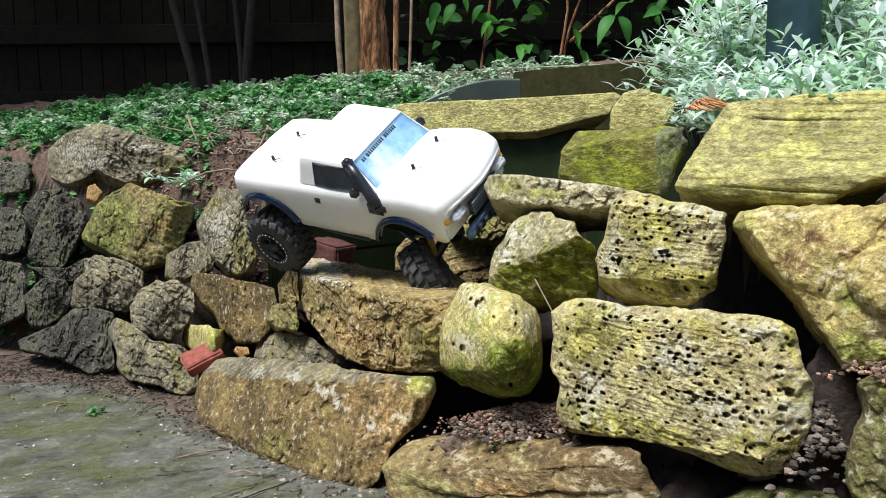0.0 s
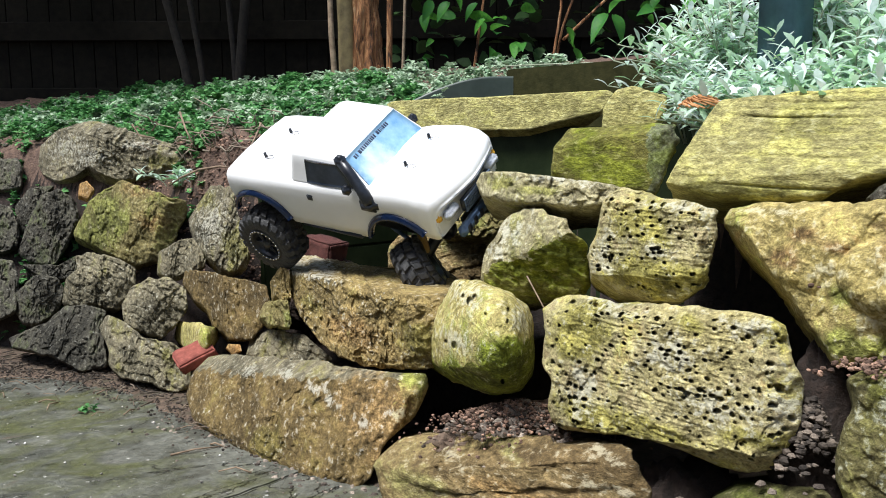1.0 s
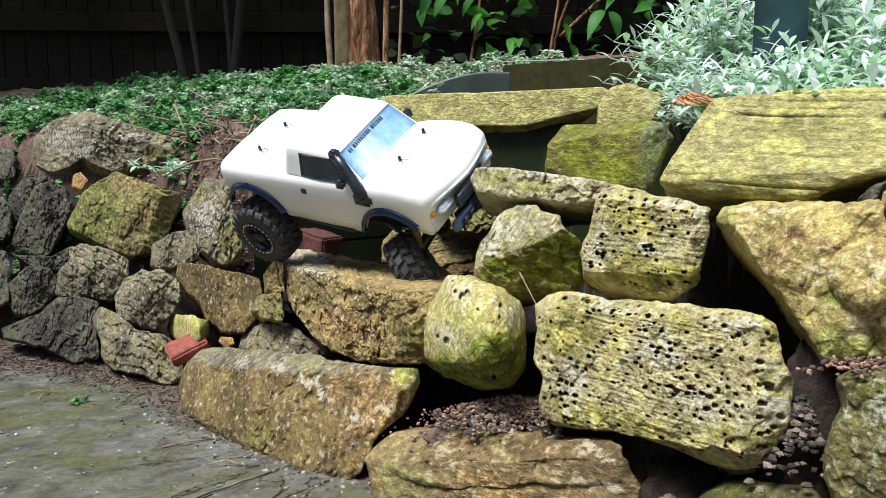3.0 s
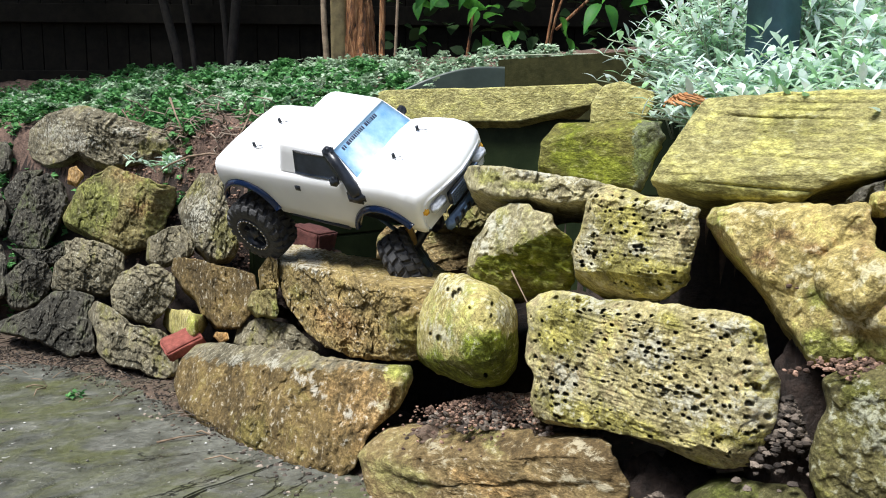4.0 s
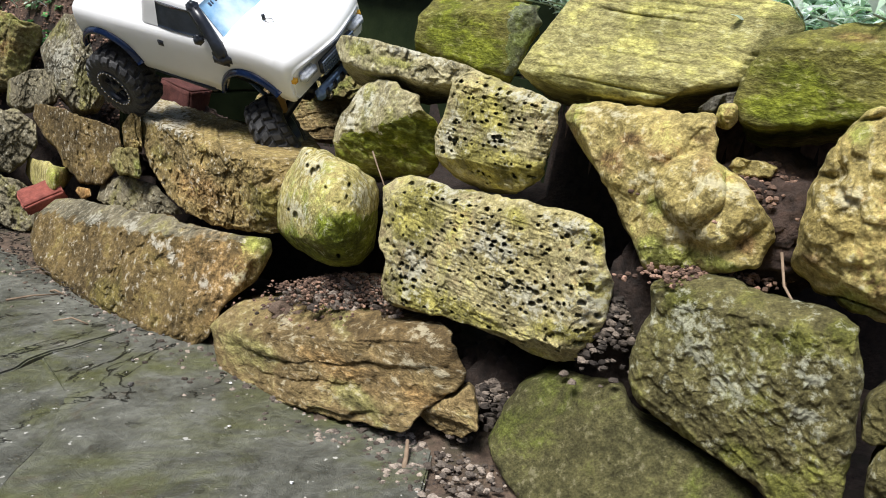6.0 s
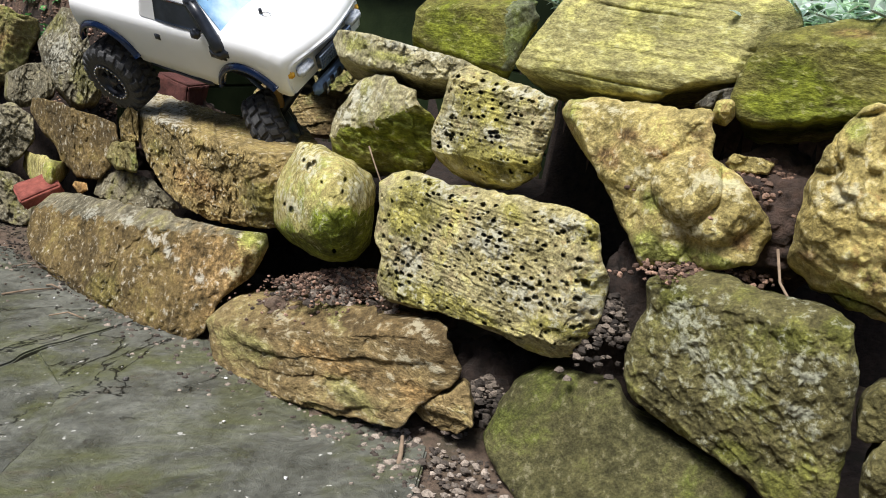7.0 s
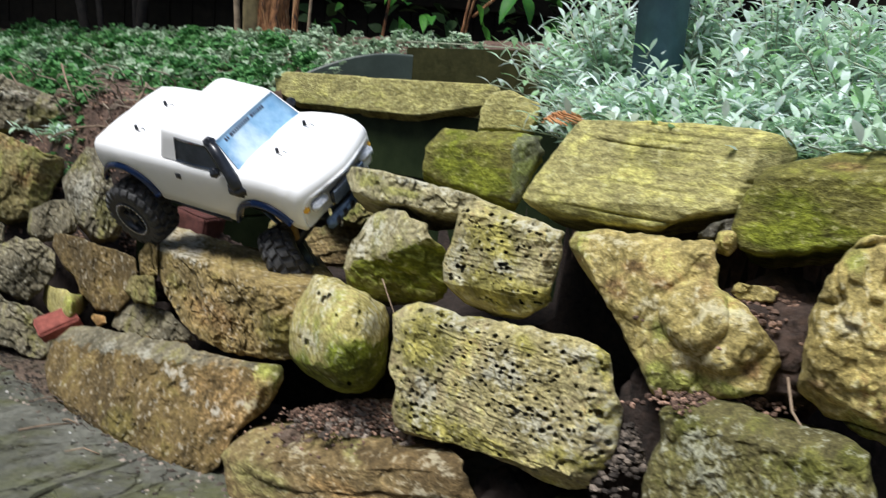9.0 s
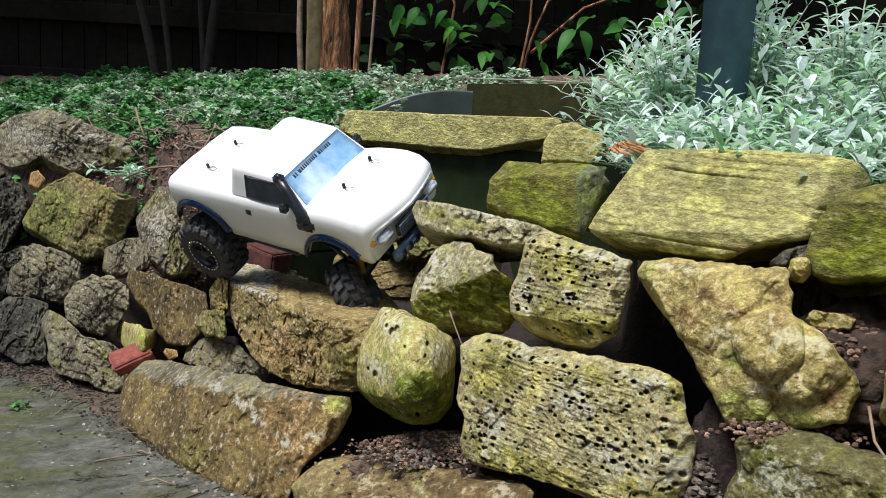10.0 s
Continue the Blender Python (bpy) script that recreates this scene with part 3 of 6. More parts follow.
stone("stone_block", "squarish limestone block pocked with holes", A, 1.01, 0.1, 0.476,
      [(-0.834, 0.448), (-0.824, 0.492), (-0.816, 0.536), (-0.801, 0.549), (-0.747, 0.542), (-0.692, 0.536), (-0.631, 0.528), (-0.628, 0.499), (-0.643, 0.423), (-0.688, 0.395), (-0.742, 0.386), (-0.793, 0.389), (-0.826, 0.414)],
      [(0.99, -0.14, -0.711, 0.9), (0.06, 1.0, 0.479, 1.0), (0.08, -1.0, -0.486, 0.8)], 0.22, PITTED, 2, 0.18, 0.3,
      skin=(("p", -0.672, 0.527, 0.063, 0.009), ("p", -0.809, 0.445, 0.026, 0.032), ("m", -0.717, 0.424, 0.058, 0.020), ("m", -0.644, 0.433, 0.032, 0.017), ("m", -0.750, 0.497, 0.040, 0.015), ("p", -0.710, 0.465, 0.029, 0.016),))
stone("stone_block", "flat pale stone slab laid across the blocks", A, 1.06, 0.3, 0.532,
      [(-1.15, 0.542), (-1.137, 0.559), (-1.058, 0.561), (-0.957, 0.555), (-0.842, 0.55), (-0.781, 0.54), (-0.65, 0.524), (-0.681, 0.523), (-0.776, 0.526), (-0.853, 0.517), (-0.913, 0.509), (-0.967, 0.513), (-1.051, 0.51), (-1.119, 0.517)],
      [], 0.2, PALE, 1, 0.1, 0.3,
      skin=(("m", -1.083, 0.544, 0.027, 0.012), ("m", -0.980, 0.531, 0.049, 0.007), ("p", -0.962, 0.551, 0.094, 0.008),))
stone("stone_block", "square olive mossy sandstone block", A, 1.19, 0.1, 0.593,
      [(-1.082, 0.554), (-1.083, 0.614), (-1.079, 0.637), (-0.982, 0.638), (-0.905, 0.646), (-0.849, 0.642), (-0.835, 0.618), (-0.844, 0.557), (-0.854, 0.529), (-0.935, 0.53), (-1.018, 0.541)],
      [(0.99, 0.12, -0.789, 1.1), (-0.1, 1.0, 0.711, 1.2)], 0.2, GREEN, 1, 0.15, 0.3, other=((0, TEAL),),
      skin=(("m", -0.983, 0.572, 0.075, 0.036), ("m", -0.890, 0.556, 0.023, 0.017),))
stone("stone_block", "broad tilted sandstone slab with fine ridges and moss", A, 1.12, 0.7, 0.61,
      [(-0.756, 0.554), (-0.754, 0.583), (-0.738, 0.628), (-0.724, 0.675), (-0.624, 0.683), (-0.515, 0.686), (-0.446, 0.685), (-0.422, 0.678), (-0.404, 0.655), (-0.416, 0.617), (-0.429, 0.58), (-0.461, 0.573), (-0.493, 0.561), (-0.539, 0.542), (-0.596, 0.536), (-0.673, 0.539), (-0.727, 0.545)],
      [(1.0, -0.04, -0.461, 2.0), (0.1, -1.0, -0.629, 0.8)], 0.42, MOSS, 1, 0.35, 0.2,
      skin=(("m", -0.553, 0.550, 0.081, 0.009), ("m", -0.691, 0.551, 0.035, 0.014),))
stone("stone_block", "dark mossy green block under the silver plants", A, 1.07, 0.2, 0.605,
      [(-0.411, 0.569), (-0.407, 0.608), (-0.393, 0.64), (-0.375, 0.649), (-0.332, 0.662), (-0.285, 0.673), (-0.242, 0.673), (-0.204, 0.581), (-0.24, 0.572), (-0.306, 0.557), (-0.379, 0.538), (-0.4, 0.546)],
      [(-0.08, 1.0, 0.661, 1.3)], 0.42, GREEN, 1, 0.56, 0.2,
      skin=(("m", -0.352, 0.602, 0.042, 0.024), ("m", -0.353, 0.565, 0.036, 0.011), ("o", -0.305, 0.651, 0.033, 0.007),))
stone("stone_block", "knobbly yellow stone with bulging nodules", A, 1.0, 0.2, 0.474,
      [(-0.63, 0.515), (-0.624, 0.529), (-0.578, 0.54), (-0.501, 0.546), (-0.459, 0.547), (-0.411, 0.552), (-0.391, 0.529), (-0.392, 0.503), (-0.356, 0.493), (-0.338, 0.477), (-0.306, 0.454), (-0.298, 0.438), (-0.309, 0.402), (-0.365, 0.382), (-0.445, 0.361), (-0.462, 0.386), (-0.491, 0.413), (-0.539, 0.458), (-0.591, 0.482)],
      [(-0.15, 0.99, 0.595, 0.9), (-0.7, -0.71, 0.049, 0.7)], 0.22, YELLOW, 2, 0.41, 0.3, kind="lumpy", knobs=((-0.414, 0.468, 0.042, 0.045), (-0.362, 0.458, 0.048, 0.040), (-0.435, 0.415, 0.05, 0.030), (-0.345, 0.415, 0.045, 0.030), (-0.481, 0.483, 0.05, 0.022)),
      skin=(("m", -0.452, 0.443, 0.018, 0.014), ("m", -0.440, 0.396, 0.018, 0.016), ("m", -0.411, 0.386, 0.040, 0.009), ("m", -0.361, 0.399, 0.037, 0.007), ("o", -0.525, 0.475, 0.030, 0.016), ("o", -0.506, 0.506, 0.022, 0.012), ("o", -0.415, 0.524, 0.016, 0.007), ("o", -0.334, 0.427, 0.020, 0.015), ("o", -0.464, 0.494, 0.021, 0.009), ("p", -0.397, 0.481, 0.023, 0.016), ("p", -0.362, 0.475, 0.017, 0.013), ("p", -0.472, 0.464, 0.019, 0.014), ("p", -0.404, 0.426, 0.024, 0.017), ("p", -0.564, 0.530, 0.047, 0.005),))
stone("stone_block", "big speckled grey green boulder", A, 0.915, 0.1, 0.309,
      [(-0.409, 0.276), (-0.406, 0.298), (-0.395, 0.336), (-0.403, 0.365), (-0.383, 0.379), (-0.342, 0.392), (-0.314, 0.392), (-0.253, 0.396), (-0.206, 0.398), (-0.18, 0.39), (-0.169, 0.36), (-0.163, 0.328), (-0.156, 0.267), (-0.148, 0.211), (-0.205, 0.177), (-0.238, 0.202), (-0.287, 0.209), (-0.348, 0.212), (-0.398, 0.226)],
      [(-0.1, 1.0, 0.401, 0.9), (0.98, 0.18, -0.11, 0.8), (-0.28, -0.96, -0.13, 0.6)], 0.26, LICHEN, 2, 0.54, 0.3,
      skin=(("p", -0.354, 0.344, 0.025, 0.024), ("p", -0.323, 0.314, 0.018, 0.018), ("p", -0.276, 0.298, 0.022, 0.023), ("p", -0.209, 0.292, 0.020, 0.016), ("p", -0.212, 0.345, 0.020, 0.019), ("m", -0.234, 0.363, 0.025, 0.013), ("m", -0.196, 0.386, 0.016, 0.010), ("m", -0.258, 0.229, 0.038, 0.017), ("m", -0.373, 0.364, 0.025, 0.012), ("o", -0.286, 0.402, 0.038, 0.007),))
stone("stone_block", "tall yellow brown boulder at the wall's end", A, 0.98, 0.1, 0.485,
      [(-0.279, 0.42), (-0.279, 0.457), (-0.279, 0.493), (-0.274, 0.53), (-0.258, 0.562), (-0.24, 0.586), (-0.207, 0.598), (-0.167, 0.596), (-0.115, 0.403), (-0.168, 0.39), (-0.206, 0.392), (-0.242, 0.401)],
      [(-1.0, 0.01, 0.247, 0.2)], 0.25, YELLOW, 1, 0.66, 0.3,
      skin=(("o", -0.259, 0.435, 0.021, 0.011), ("m", -0.215, 0.389, 0.030, 0.022), ("p", -0.235, 0.505, 0.030, 0.018), ("m", -0.241, 0.565, 0.015, 0.016), ("o", -0.192, 0.426, 0.015, 0.011),))
stone("stone_block", "smooth greenish base slab lying against the wall", A, 0.9, 0.7, 0.155,
      [(-0.563, 0.108), (-0.563, 0.134), (-0.557, 0.178), (-0.533, 0.2), (-0.49, 0.214), (-0.428, 0.223), (-0.39, 0.199), (-0.335, 0.195), (-0.271, 0.192), (-0.233, 0.18), (-0.239, 0.146), (-0.442, 0.058), (-0.502, 0.08), (-0.543, 0.095)],
      [], 0.2, SMOOTH, 0, 0.36, 0.3)
stone("stone_block", "small upright stone beside the boulder", A, 0.935, 0.1, 0.313,
      [(-0.157, 0.285), (-0.162, 0.325), (-0.151, 0.341), (-0.132, 0.346), (-0.119, 0.297), (-0.146, 0.282)],
      [], 0.12, LICHEN, 0, 0.77, 0.3)
stone("stone_block", "grey green corner stone at the foot of the wall", A, 0.91, 0.1, 0.26,
      [(-0.135, 0.237), (-0.141, 0.27), (-0.129, 0.299), (-0.094, 0.315), (-0.072, 0.235), (-0.124, 0.207)],
      [], 0.15, LICHEN, 0, 0.81, 0.3)
stone("stone_block", "long mossy yellow coping slab on the wooden tank", A, 1.7, 0.1, 0.686,
      [(-2.32, 0.713), (-2.251, 0.731), (-2.016, 0.729), (-1.761, 0.726), (-1.541, 0.727), (-1.376, 0.728), (-1.352, 0.719), (-1.381, 0.677), (-1.487, 0.658), (-1.629, 0.632), (-1.767, 0.631), (-1.998, 0.635), (-2.17, 0.634), (-2.294, 0.663)],
      [], 0.16, MOSS, 1, 0.03, 0.3)
stone("stone_block", "small mossy yellow block beside the coping slab", A, 1.36, 0.1, 0.671,
      [(-1.104, 0.633), (-1.103, 0.674), (-1.077, 0.711), (-1.041, 0.714), (-0.956, 0.694), (-0.955, 0.666), (-0.978, 0.638), (-1.042, 0.637)],
      [], 0.15, MOSS, 0, 0.19, 0.3)
stone("stone_pebble", "small yellow pebble tucked under the block", A, 1.04, 0.1, 0.551,
      [(-0.413, 0.543), (-0.414, 0.56), (-0.398, 0.564), (-0.394, 0.549), (-0.402, 0.539)],
      [], 0.04, YELLOW, 0, 0.47, 0.3)
stone("stone_pebble", "yellow stone lump half sunk in the soil", A, 1.06, 0.4, 0.495,
      [(-0.405, 0.489), (-0.395, 0.502), (-0.369, 0.506), (-0.346, 0.501), (-0.349, 0.489), (-0.38, 0.482)],
      [], 0.06, YELLOW, 0, 0.51, 0.3)
stone("stone_slate", "flat dark slate piece between the blocks", A, 1.1, 0.6, 0.555,
      [(-0.478, 0.544), (-0.461, 0.56), (-0.432, 0.573), (-0.427, 0.556), (-0.456, 0.543)],
      [], 0.08, DARK, 1, 0.45, 0.3)
stone("stone_block", "upright rough limestone block behind the wheel", A, 1.05, 0.25, 0.379,
      [(-2.372, 0.385), (-2.335, 0.427), (-2.27, 0.486), (-2.138, 0.485), (-2.008, 0.353), (-1.955, 0.32), (-1.968, 0.287), (-2.096, 0.269), (-2.213, 0.296), (-2.319, 0.341)],
      [], 0.22, GREY, 3, -0.27, 0.3,
      skin=(("p", -2.213, 0.381, 0.092, 0.054), ("m", -2.066, 0.346, 0.085, 0.038), ("m", -2.279, 0.445, 0.064, 0.027),))
stone("stone_block", "small knobbly grey stone", A, 1.03, 0.1, 0.266,
      [(-2.561, 0.208), (-2.555, 0.272), (-2.419, 0.317), (-2.303, 0.341), (-2.208, 0.298), (-2.226, 0.265), (-2.336, 0.234), (-2.454, 0.201)],
      [], 0.15, GREY, 1, -0.32, 0.3)
stone("stone_block", "rough brown stone block", A, 1.0, 0.1, 0.21,
      [(-2.32, 0.212), (-2.302, 0.25), (-2.16, 0.263), (-1.987, 0.267), (-1.83, 0.27), (-1.816, 0.231), (-1.818, 0.197), (-1.881, 0.129), (-2.006, 0.107), (-2.108, 0.125), (-2.153, 0.162), (-2.239, 0.176)],
      [], 0.2, OCHRE, 1, -0.27, 0.3)
stone("stone_block", "small yellow green stone", A, 0.98, 0.1, 0.087,
      [(-2.329, 0.041), (-2.312, 0.1), (-2.19, 0.125), (-2.03, 0.125), (-2.012, 0.099), (-2.121, 0.06), (-2.267, 0.038)],
      [], 0.14, LIME, 0, -0.31, 0.3)
stone("stone_block", "thin grey stone bedded over the long block", A, 0.985, 0.4, 0.138,
      [(-1.873, 0.091), (-1.875, 0.137), (-1.798, 0.169), (-1.669, 0.181), (-1.515, 0.151), (-1.58, 0.133), (-1.747, 0.108)],
      [], 0.2, GREY, 1, -0.21, 0.3)
stone("stone_block", "square olive tan sandstone block", B, 1.74, 0.1, 0.331,
      [(-2.866, 0.282), (-2.758, 0.404), (-2.586, 0.476), (-2.456, 0.454), (-2.273, 0.418), (-2.279, 0.381), (-2.364, 0.222), (-2.497, 0.194), (-2.689, 0.235), (-2.854, 0.265)],
      [(0.9, -0.44, -2.281, 0.7)], 0.25, OLIVE, 1, -0.38, 0.3,
      skin=(("m", -2.672, 0.365, 0.130, 0.078), ("o", -2.416, 0.340, 0.118, 0.037), ("m", -2.735, 0.263, 0.101, 0.059), ("o", -2.483, 0.448, 0.121, 0.037),))
stone("stone_block", "long weathered grey capstone below the ground cover", B, 1.86, 0.2, 0.544,
      [(-3.28, 0.52), (-3.285, 0.597), (-3.143, 0.648), (-3.022, 0.666), (-2.878, 0.646), (-2.732, 0.627), (-2.499, 0.598), (-2.297, 0.59), (-2.295, 0.534), (-2.41, 0.505), (-2.569, 0.485), (-2.719, 0.464), (-2.844, 0.478), (-2.935, 0.507), (-3.014, 0.468), (-3.123, 0.453), (-3.247, 0.482)],
      [(0.11, 0.99, 0.286, 1.0)], 0.25, GREY, 1, -0.4, 0.3,
      skin=(("p", -3.098, 0.573, 0.114, 0.043), ("p", -2.670, 0.585, 0.098, 0.016), ("m", -2.500, 0.538, 0.121, 0.023), ("p", -2.902, 0.533, 0.106, 0.029),))
stone("stone_block", "upright dark grey stone", B, 1.76, 0.1, 0.279,
      [(-3.294, 0.176), (-3.214, 0.296), (-3.124, 0.4), (-3.012, 0.429), (-2.891, 0.397), (-2.867, 0.327), (-2.927, 0.239), (-3.021, 0.147), (-3.183, 0.146)],
      [], 0.22, DARK, 1, -0.46, 0.3)
stone("stone_block", "weathered stone at the shaded end, toned dark for the shade", B, 1.76, 0.1, 0.254,
      [(-3.744, 0.336), (-3.498, 0.353), (-3.344, 0.353), (-3.278, 0.266), (-3.287, 0.202), (-3.386, 0.168), (-3.489, 0.161), (-3.736, 0.135)],
      [], 0.2, DARK, 1, -0.52, 0.3)
stone("stone_block", "dark flat stone at the shaded end", B, 1.86, 0.1, 0.452,
      [(-3.921, 0.51), (-3.664, 0.528), (-3.451, 0.537), (-3.411, 0.491), (-3.42, 0.417), (-3.658, 0.389), (-3.915, 0.373)],
      [], 0.2, DARK, 1, -0.52, 0.3)
stone("stone_block", "thin dark capstone at the shaded end", B, 1.95, 0.1, 0.556,
      [(-4.092, 0.58), (-3.823, 0.586), (-3.629, 0.598), (-3.59, 0.57), (-3.654, 0.542), (-3.821, 0.537), (-4.09, 0.532)],
      [], 0.2, DARK, 1, -0.52, 0.3)
stone("stone_block", "narrow dark stone wedged upright", B, 1.82, 0.1, 0.36,
      [(-3.411, 0.347), (-3.314, 0.416), (-3.124, 0.441), (-3.192, 0.395), (-3.295, 0.28), (-3.354, 0.211)],
      [], 0.2, DARK, 1, -0.48, 0.3)
stone("stone_block", "dark rounded stone in the lower course", B, 1.62, 0.1, 0.04,
      [(-3.075, -0.012), (-3.065, 0.068), (-2.951, 0.133), (-2.801, 0.14), (-2.758, 0.105), (-2.775, 0.034), (-2.899, -0.033), (-3.032, -0.049)],
      [], 0.2, DARK, 1, -0.48, 0.3)
stone("stone_block", "dark stone in the lower course", B, 1.62, 0.1, 0.038,
      [(-3.486, 0.149), (-3.256, 0.173), (-3.089, 0.174), (-3.052, 0.123), (-3.069, -0.011), (-3.246, -0.07), (-3.476, -0.111)],
      [], 0.2, DARK, 1, -0.53, 0.3)
stone("stone_block", "weathered grey stone with pale edges", B, 1.6, 0.1, 0.142,
      [(-2.719, 0.062), (-2.705, 0.148), (-2.636, 0.185), (-2.648, 0.23), (-2.558, 0.248), (-2.412, 0.24), (-2.307, 0.218), (-2.309, 0.172), (-2.35, 0.127), (-2.382, 0.076), (-2.457, 0.075), (-2.532, 0.084), (-2.646, 0.061)],
      [], 0.2, GREY, 1, -0.42, 0.3)
stone("stone_block", "grey stone with curling layers", B, 1.52, 0.1, 0.132,
      [(-2.266, 0.119), (-2.227, 0.174), (-2.145, 0.213), (-2.038, 0.223), (-1.96, 0.198), (-1.954, 0.146), (-2.009, 0.091), (-2.067, 0.049), (-2.169, 0.055), (-2.252, 0.07)],
      [], 0.2, GREY, 1, -0.35, 0.3)
stone("stone_block", "broad dark stone at the foot of the wall", B, 1.5, 0.4, -0.014,
      [(-2.88, -0.06), (-2.761, -0.011), (-2.677, 0.02), (-2.612, 0.08), (-2.468, 0.094), (-2.37, 0.084), (-2.377, 0.035), (-2.323, -0.026), (-2.289, -0.07), (-2.421, -0.099), (-2.585, -0.073), (-2.723, -0.076), (-2.845, -0.082)],
      [], 0.22, DARK, 1, -0.45, 0.3)
stone("stone_block", "slanting grey stone at the foot of the wall", B, 1.43, 0.3, 0.019,
      [(-2.271, 0.063), (-2.245, 0.106), (-2.159, 0.095), (-2.055, 0.065), (-1.939, 0.071), (-1.859, 0.047), (-1.823, 0.0), (-1.818, -0.041), (-1.899, -0.056), (-2.019, -0.045), (-2.123, -0.056), (-2.185, -0.029), (-2.212, 0.015)],
      [], 0.2, GREY, 1, -0.37, 0.3)
stone("stone_block", "small dark filler stone", B, 1.68, 0.1, 0.135,
      [(-3.135, 0.152), (-2.867, 0.168), (-2.775, 0.211), (-2.758, 0.164), (-2.833, 0.122), (-2.995, 0.115)],
      [], 0.12, DARK, 1, -0.47, 0.3)
stone("stone_pebble", "small orange stone lodged above the block", B, 1.75, 0.1, 0.436,
      [(-2.84, 0.413), (-2.831, 0.457), (-2.786, 0.468), (-2.736, 0.44), (-2.776, 0.403)],
      [], 0.06, ORANGE, 0, -0.42, 0.3)
stone("stone_pebble", "small orange stone beside the brick", A, 0.96, 0.1, 0.102,
      [(-1.971, 0.094), (-1.957, 0.108), (-1.891, 0.119), (-1.88, 0.104), (-1.933, 0.087)],
      [], 0.05, ORANGE, 0, -0.27, 0.3)
stone("stone_block", "flat olive stone under the wheel", A, 1.36, 0.2, 0.417,
      [(-1.619, 0.411), (-1.593, 0.44), (-1.398, 0.446), (-1.359, 0.434), (-1.422, 0.387), (-1.58, 0.381)],
      [], 0.15, OLIVE, 1, 0.01, 0.3)
stone("stone_block", "brown stone set back in the shade", A, 1.4, 0.2, 0.314,
      [(-1.877, 0.323), (-1.835, 0.357), (-1.524, 0.377), (-1.472, 0.362), (-1.484, 0.281), (-1.713, 0.252), (-1.859, 0.249)],
      [], 0.15, BROWN, 1, -0.03, 0.3)
# ---- end of stones ----

# ---- paving ----
def slab(outline, top, thick=0.03):
    """A paving slab with worn edges."""
    bm = bmesh.new()
    rim = []
    n = len(outline)
    c = sum((Vector(p) for p in outline), Vector((0, 0))) / n
    outline = [Vector(p) + (Vector(p) - c).normalized() * 0.0165 for p in outline]
    for i in range(n):
        a, b = Vector(outline[i]), Vector(outline[(i + 1) % n])
        for k in range(8):
            p = a.lerp(b, k / 8)
            w = 0.006 * noise.noise(Vector((p.x * 25, p.y * 25, 3)))
            rim.append(bm.verts.new((p.x + w, p.y - w, top(p.x, p.y))))
    face = bm.faces.new(rim)
    if face.normal.z < 0:
        face.normal_flip()
    out = bmesh.ops.extrude_face_region(bm, geom=[face])
    for v in out["geom"]:
        if isinstance(v, bmesh.types.BMVert):
            v.co.z -= thick
    bm.normal_update()
    edges = [e for e in bm.edges if e.calc_face_angle(0) > 1.0 and all(abs(v.co.z - top(v.co.x, v.co.y)) < 0.004 for v in e.verts)]
    bmesh.ops.bevel(bm, geom=edges, offset=0.003, segments=2, affect="EDGES")
    return bm


PAVES = [
    [(-0.37, 1.42), (-0.33, 1.49), (-0.31, 1.62), (-0.40, 1.70), (-0.58, 1.88), (-0.70, 2.02), (-0.98, 1.92), (-1.00, 1.44), (-0.62, 1.22), (-0.40, 1.33)],
    [(-0.355, 1.385), (-0.275, 1.24), (-0.262, 1.10), (-0.275, 0.98), (-0.60, 0.60), (-0.98, 0.80), (-1.00, 1.42), (-0.62, 1.20), (-0.40, 1.31)],
    [(-0.31, 1.47), (-0.29, 1.59), (-0.13, 1.31), (-0.01, 1.15), (0.06, 1.03), (0.12, 0.93), (0.10, 0.40), (-0.30, 0.40), (-0.58, 0.60), (-0.26, 0.97), (-0.245, 1.10), (-0.26, 1.24), (-0.34, 1.39)],
    [(-0.72, 2.035), (-1.00, 1.935), (-1.60, 2.20), (-1.70, 2.75), (-1.32, 2.62), (-0.95, 2.45)],
    [(-1.015, 1.92), (-1.015, 0.80), (-2.20, 1.10), (-2.30, 2.30), (-1.62, 2.18)],
    [(-0.62, 0.58), (-0.32, 0.38), (0.10, 0.38), (0.30, -1.2), (-2.2, -1.2), (-2.2, 1.08), (-1.0, 0.78)],
]
paving = tagged(new("paving"), "worn grey green stone paving slabs", "paving", kind="structure")
for outline in PAVES:
    near = [max(0.0, -0.085 - behind(x, y)) for x, y in outline]
    outline = [(x + 0.778 * w, y + 0.628 * w) if w < 0.19 else (x, y) for (x, y), w in zip(outline, near)]
    part("paving_slab", slab(outline, lambda x, y: ground_z(x, y) + 0.006), PAVING, paving, smooth=False)


